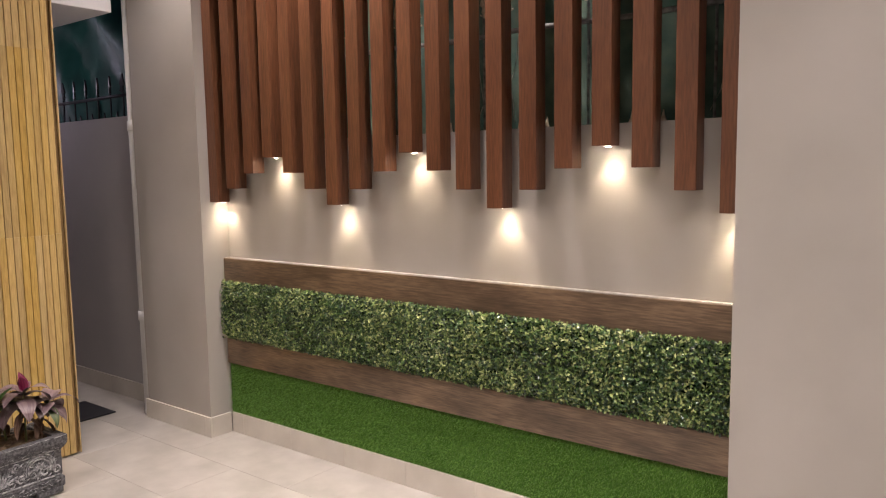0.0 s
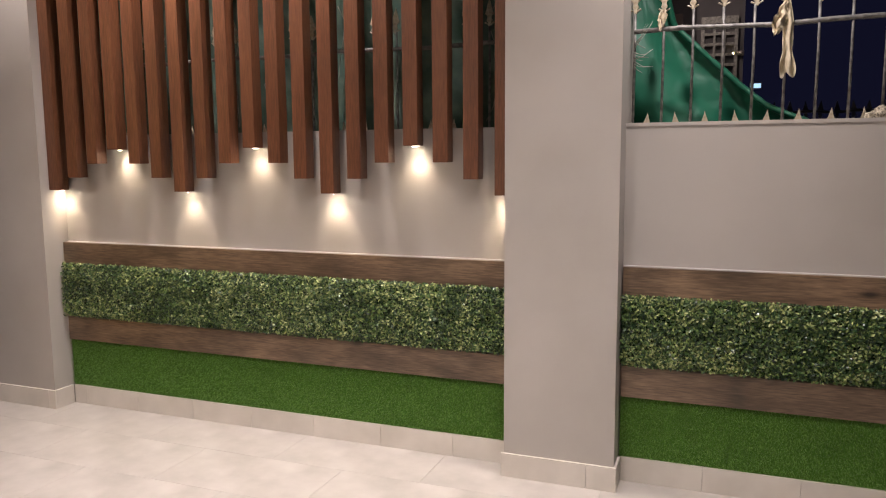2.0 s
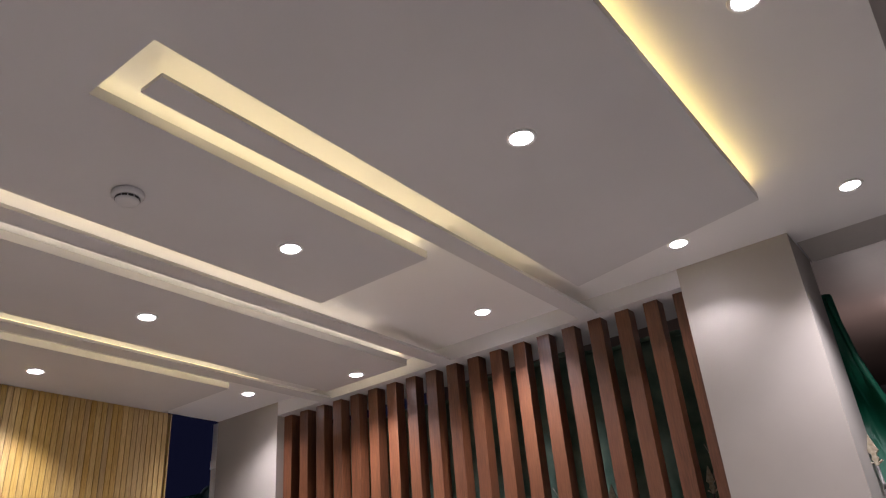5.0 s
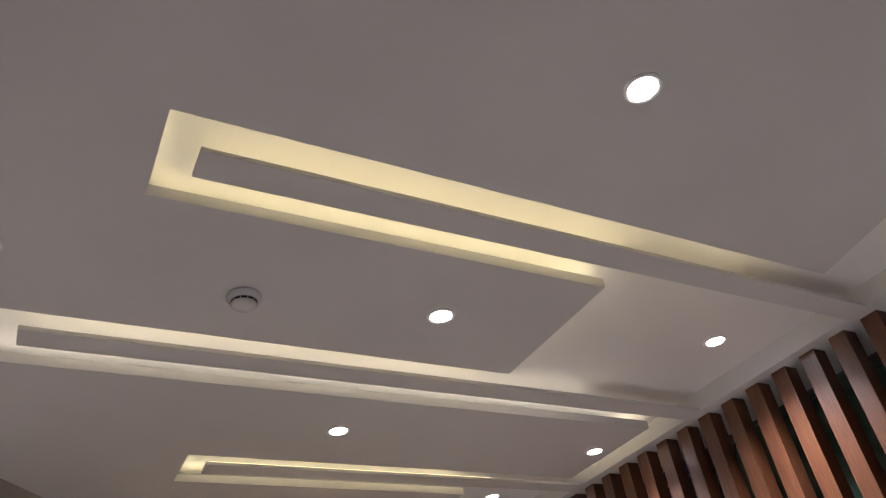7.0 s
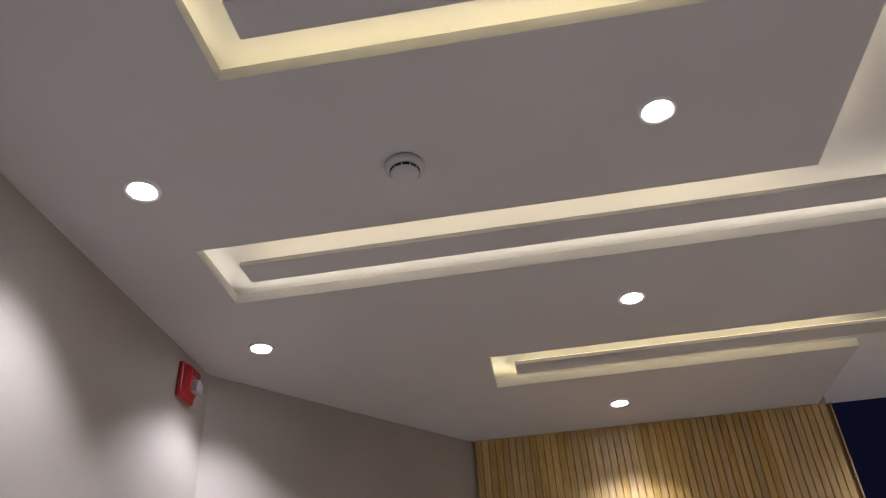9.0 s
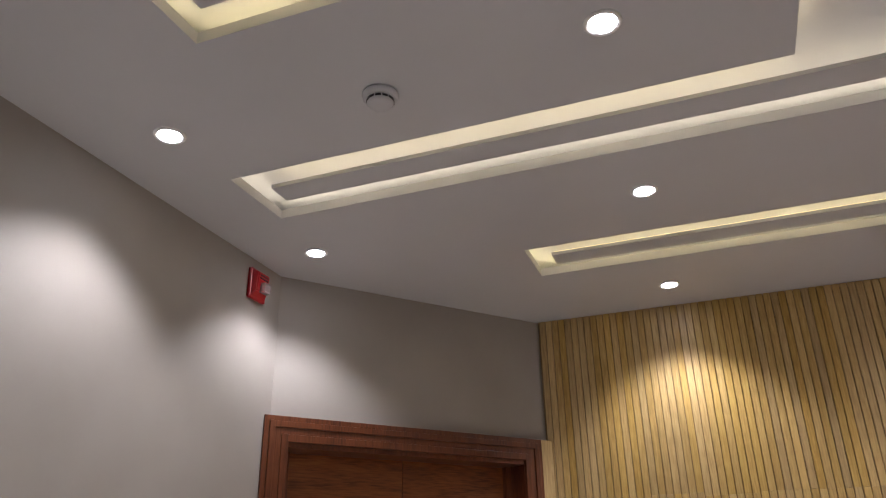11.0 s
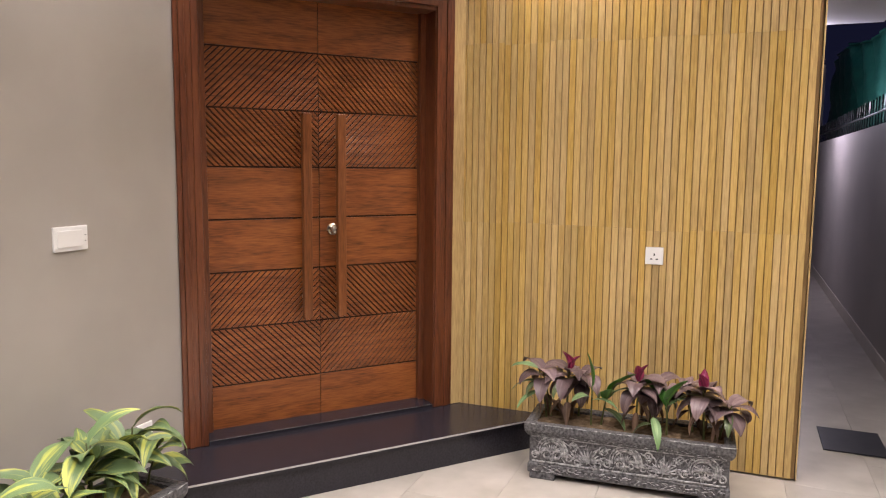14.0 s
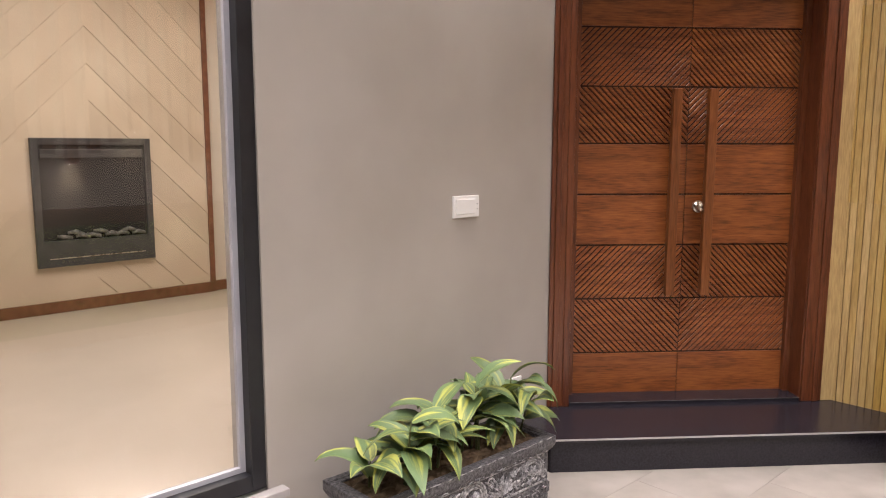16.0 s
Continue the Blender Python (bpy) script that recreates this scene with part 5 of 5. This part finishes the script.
rag = thing("cloth_rag", "pale cream rag knotted round one fence spear", "rag", (0.6055, 2.785, 1.80))
part("strand", crumpled((0.0, 0, 0.335), (0.010, 0, 0.01), (0.006, 0.016, 0.022, 0.020, 0.022, 0.027, 0.029), 2.0), M_RAG, rag, smooth=True)
part("loop", crumpled((-0.002, -0.008, 0.325), (-0.042, -0.010, 0.178), (0.006, 0.013, 0.020, 0.026, 0.024, 0.010), 6.0), M_RAG, rag, smooth=True)
scrap = thing("cloth_scrap", "small cream scrap of cloth on a fence spear", "rag", (0.1115, 2.788, 2.03))
part("cloth", crumpled((0.0, 0, 0.085), (-0.012, 0, 0.0), (0.010, 0.018, 0.019, 0.012, 0.004), 9.0, 8, 12), M_RAG, scrap, smooth=True)
heap = thing("cloth_heap", "crumpled speckled cloth lying on the wall coping", "rag", (0.975, 2.775, 1.6252))
bm = bmesh.new()
bmesh.ops.create_icosphere(bm, subdivisions=4, radius=1.0)
for v in bm.verts:
    c = v.co.copy()
    k = 1 + 0.35 * noise.noise(c * 2.3) + 0.15 * noise.noise(c * 6.0)
    v.co = Vector((c.x * 0.062 * k, c.y * 0.035 * k, max(0.0, (c.z * 0.7 + 0.35 + 0.3 * c.x) * 0.042 * k)))
part("cloth", bm, paint("speckled_cloth", (0.06, 0.05, 0.04), (0.55, 0.48, 0.36), 120, 0.9, 0.4, 200, 0.1), heap, smooth=True)

# neighbour's porch: soffit with a lamp, post, wall, grille window
M_SOFFIT = paint("brown_soffit_paint", (0.095, 0.07, 0.062), (0.135, 0.098, 0.088), 1.5, 0.6, 0.1, 90)
M_DUSK = paint("dark_render", (0.06, 0.055, 0.06), (0.10, 0.09, 0.095), 2, 0.8, 0.1, 60)
nb = thing("neighbour_house", "neighbour's dark porch with a brown soffit and one lamp", "house", (0, 0, 0))
part("soffit", boxes((-2.6, 0.36, 3.45, 8.0, 3.52, 3.62)), M_SOFFIT, nb)
part("soffit_edge", boxes((0.36, 0.50, 3.45, 8.0, 3.42, 3.75)), M_SOFFIT, nb)
part("gutter_pipe", tube(bmesh.new(), [(0.33, 3.5, 3.49), (0.335, 6.0, 3.49), (0.34, 7.9, 3.49)], 0.022, 10), M_SOFFIT, nb, smooth=True)
part("back_wall", boxes((-2.6, 0.30, 8.0, 8.2, 0, 3.62)), M_DUSK, nb)
part("side_wall", boxes((-2.8, -2.6, 3.45, 8.2, 0, 3.75)), M_DUSK, nb)
part("brown_door", boxes((-0.50, -0.10, 7.94, 8.0, 0.1, 3.0), bevel=0.01), M_SOFFIT, nb)
gw = part("grille_window", boxes((0.14, 0.45, 6.50, 6.54, 2.02, 2.10), (0.14, 0.45, 6.50, 6.54, 2.64, 2.70), (0.14, 0.17, 6.50, 6.54, 2.10, 2.64), (0.42, 0.45, 6.50, 6.54, 2.10, 2.64)), M_FENCE, nb, "pale window grille")
for k in range(1, 6):
    part("grille_bar", boxes((0.17, 0.42, 6.505, 6.53, 2.10 + 0.09 * k - 0.012, 2.10 + 0.09 * k + 0.012)), M_FENCE, gw)
for k in range(1, 3):
    part("grille_bar", boxes((0.17 + 0.083 * k - 0.01, 0.17 + 0.083 * k + 0.01, 6.50, 6.535, 2.10, 2.64)), M_FENCE, gw)
part("window_pier", boxes((0.10, 0.50, 6.56, 6.8, 0, 2.9)), M_DUSK, nb)
sl = thing("soffit_lamp", "small bright round lamp on the neighbour's soffit", "lamp", (0.085, 5.35, 3.52))
part("base", lathe(bmesh.new(), [(0.034, 0), (0.034, -0.010), (0.028, -0.014)], 20), M_WHITE, sl, smooth=True)
M_NLAMP = glow("neighbour_lamp_glow", (1.0, 0.86, 0.74), 12.0)
part("bulb", lathe(bmesh.new(), [(0.026, -0.014), (0.028, -0.019), (0.022, -0.026), (0.006, -0.028)], 20), M_NLAMP, sl, smooth=True)
nl = bpy.data.lights.new("soffit_lamp_light", "POINT")
nl.energy, nl.color, nl.shadow_soft_size = 11.0, (1.0, 0.84, 0.70), 0.05
no_ = new("soffit_glow", nl)
no_.parent = sl
no_.matrix_basis = pose(0, 0, -0.62)
scr = thing("lit_window", "small bluish lit window in the dark distance", "window", (0.60, 6.2, 2.06))
part("pane", boxes((-0.040, 0.040, 0, 0.01, -0.018, 0.018)), glow("far_window_glow", (0.45, 0.75, 1.0), 0.4), scr)
part("frame", boxes((-0.050, 0.050, 0.01, 0.02, -0.028, 0.028)), M_BLACK, scr)
bl_ = thing("brass_lamp", "small brass wall lamp glowing faintly on the far pier", "lamp", (0.47, 6.56, 2.375))
part("arm", boxes((-0.012, 0.012, -0.03, 0, -0.012, 0.012), bevel=0.002), M_STEEL, bl_)
part("shade", lathe(bmesh.new(), [(0.016, -0.05), (0.024, -0.048), (0.026, 0.03), (0.022, 0.035)], 16, "x", (0, -0.045, 0)), M_STEEL, bl_, smooth=True)
part("bulb", lathe(bmesh.new(), [(0.004, -0.066), (0.012, -0.060), (0.014, -0.049)], 14, "x", (0, -0.045, 0)), glow("brass_lamp_glow", (1.0, 0.78, 0.42), 8.0), bl_, smooth=True)
spear_fence(0.50, 1.6, 5.2, 1.2, 1.78, 1.86, 0.10, "low dark fence beyond the garden wall", M_BLACK)

# climbing wires behind the timbers
M_WIRE = paint("pale_dry_vine", (0.20, 0.19, 0.16), (0.34, 0.33, 0.28), 30, 0.8, 0.2, 90)
RW = random.Random(14)
for k in range(6):
    x = RW.uniform(-2.4, -0.7)
    z = 1.66
    pts = []
    for q in range(9):
        pts.append((x, 2.90 + RW.uniform(-0.02, 0.03), z))
        x += RW.uniform(-0.035, 0.035)
        z += RW.uniform(0.03, 0.13)
    solid("dry_vine", tube(bmesh.new(), pts, 0.0022, 6), M_WIRE, "thin dry vine climbing on the fence", "vine", group="dry vines", smooth=True)

tw = thing("dry_twigs", "thin dry twigs caught on the fence by the pillar", "twigs", (-0.012, 2.79, 1.93))
RT = random.Random(31)
for k in range(12):
    a, L_ = RT.uniform(-0.9, 1.2), RT.uniform(0.05, 0.12)
    part("twig", tube(bmesh.new(), [(0, 0, 0.01 * k - 0.05), (L_ * 0.5 * math.cos(a), RT.uniform(-0.02, 0.0), 0.01 * k - 0.05 + L_ * 0.45 * math.sin(a)), (L_ * math.cos(a), RT.uniform(-0.03, 0.01), 0.01 * k - 0.05 + L_ * math.sin(a + 0.3))], [0.0018, 0.0014, 0.0008], 5), M_WIRE, tw, smooth=True)

# ---- side passage ----
solid("sunshade", boxes((-5.4, -3.98, 1.976, 2.45, 2.38, 2.52), bevel=0.006), M_CEIL_TOP, "pale concrete sunshade over the side passage", "sunshade", kind="structure")
solid("passage_end", boxes((-15.2, -15.0, 1.7, 3.0, 0, 3.3)), M_WALL_OUT, "grey end wall of the side passage", "wall", kind="structure")
pipe = thing("drain_pipe", "white vertical drain pipe beside the taupe pillar", "pipe", (-4.042, 2.60, 0))
part("pipe", tube(bmesh.new(), [(0, 0, -0.02), (0, 0, 1.5), (0, 0, 3.086)], 0.048, 18), M_WHITE, pipe, smooth=True)
for z in (0.6, 1.75, 2.80):
    part("collar", lathe(bmesh.new(), [(0.050, z - 0.03), (0.054, z - 0.028), (0.054, z + 0.028), (0.050, z + 0.03)], 18), M_WHITE, pipe, smooth=True)
mat_ = thing("door_mat", "dark grey rubber mat lying in the side passage", "mat", (-4.41, 2.30, floor_z(2.145)))
part("mat", boxes((-0.19, 0.19, -0.155, 0.155, 0.0005, 0.008), bevel=0.003), M_BLACK, mat_)
M_PLAMP = glow("passage_lamp_glow", (0.9, 0.85, 1.0), 6.0)
# far lamp is inferred; the one at -5.6 is added to brighten the near wall
for px, watts in ((-5.6, 1.6), (-9.4, 16.0)):
    lamp_ = thing("passage_lamp", "assumed small white wall lamp high in the side passage", "lamp", (px, 1.976, 2.30), group="passage lamps")
    part("base", boxes((-0.06, 0.06, 0, 0.03, -0.08, 0.08), bevel=0.008), M_WHITE, lamp_)
    part("lens", boxes((-0.045, 0.045, 0.0295, 0.05, -0.06, 0.06), bevel=0.008), M_PLAMP, lamp_)
    pl_ = bpy.data.lights.new("passage_light", "POINT")
    pl_.energy, pl_.color, pl_.shadow_soft_size = watts, (0.93, 0.84, 1.0), 0.05
    po = new("passage_glow", pl_)
    po.parent = lamp_
    po.matrix_basis = pose(0, 0.12, 0)
drain = thing("floor_drain", "small dark square floor drain in the tiles", "drain", (-2.63, 0.62, 0.0))
part("grate", boxes((-0.05, 0.05, -0.05, 0.05, 0.0005, 0.004), bevel=0.001), M_BLACK, drain)
for k in range(5):
    part("slat", boxes((-0.042, 0.042, -0.04 + 0.018 * k, -0.032 + 0.018 * k, 0.0041, 0.0055)), M_FENCE, drain)
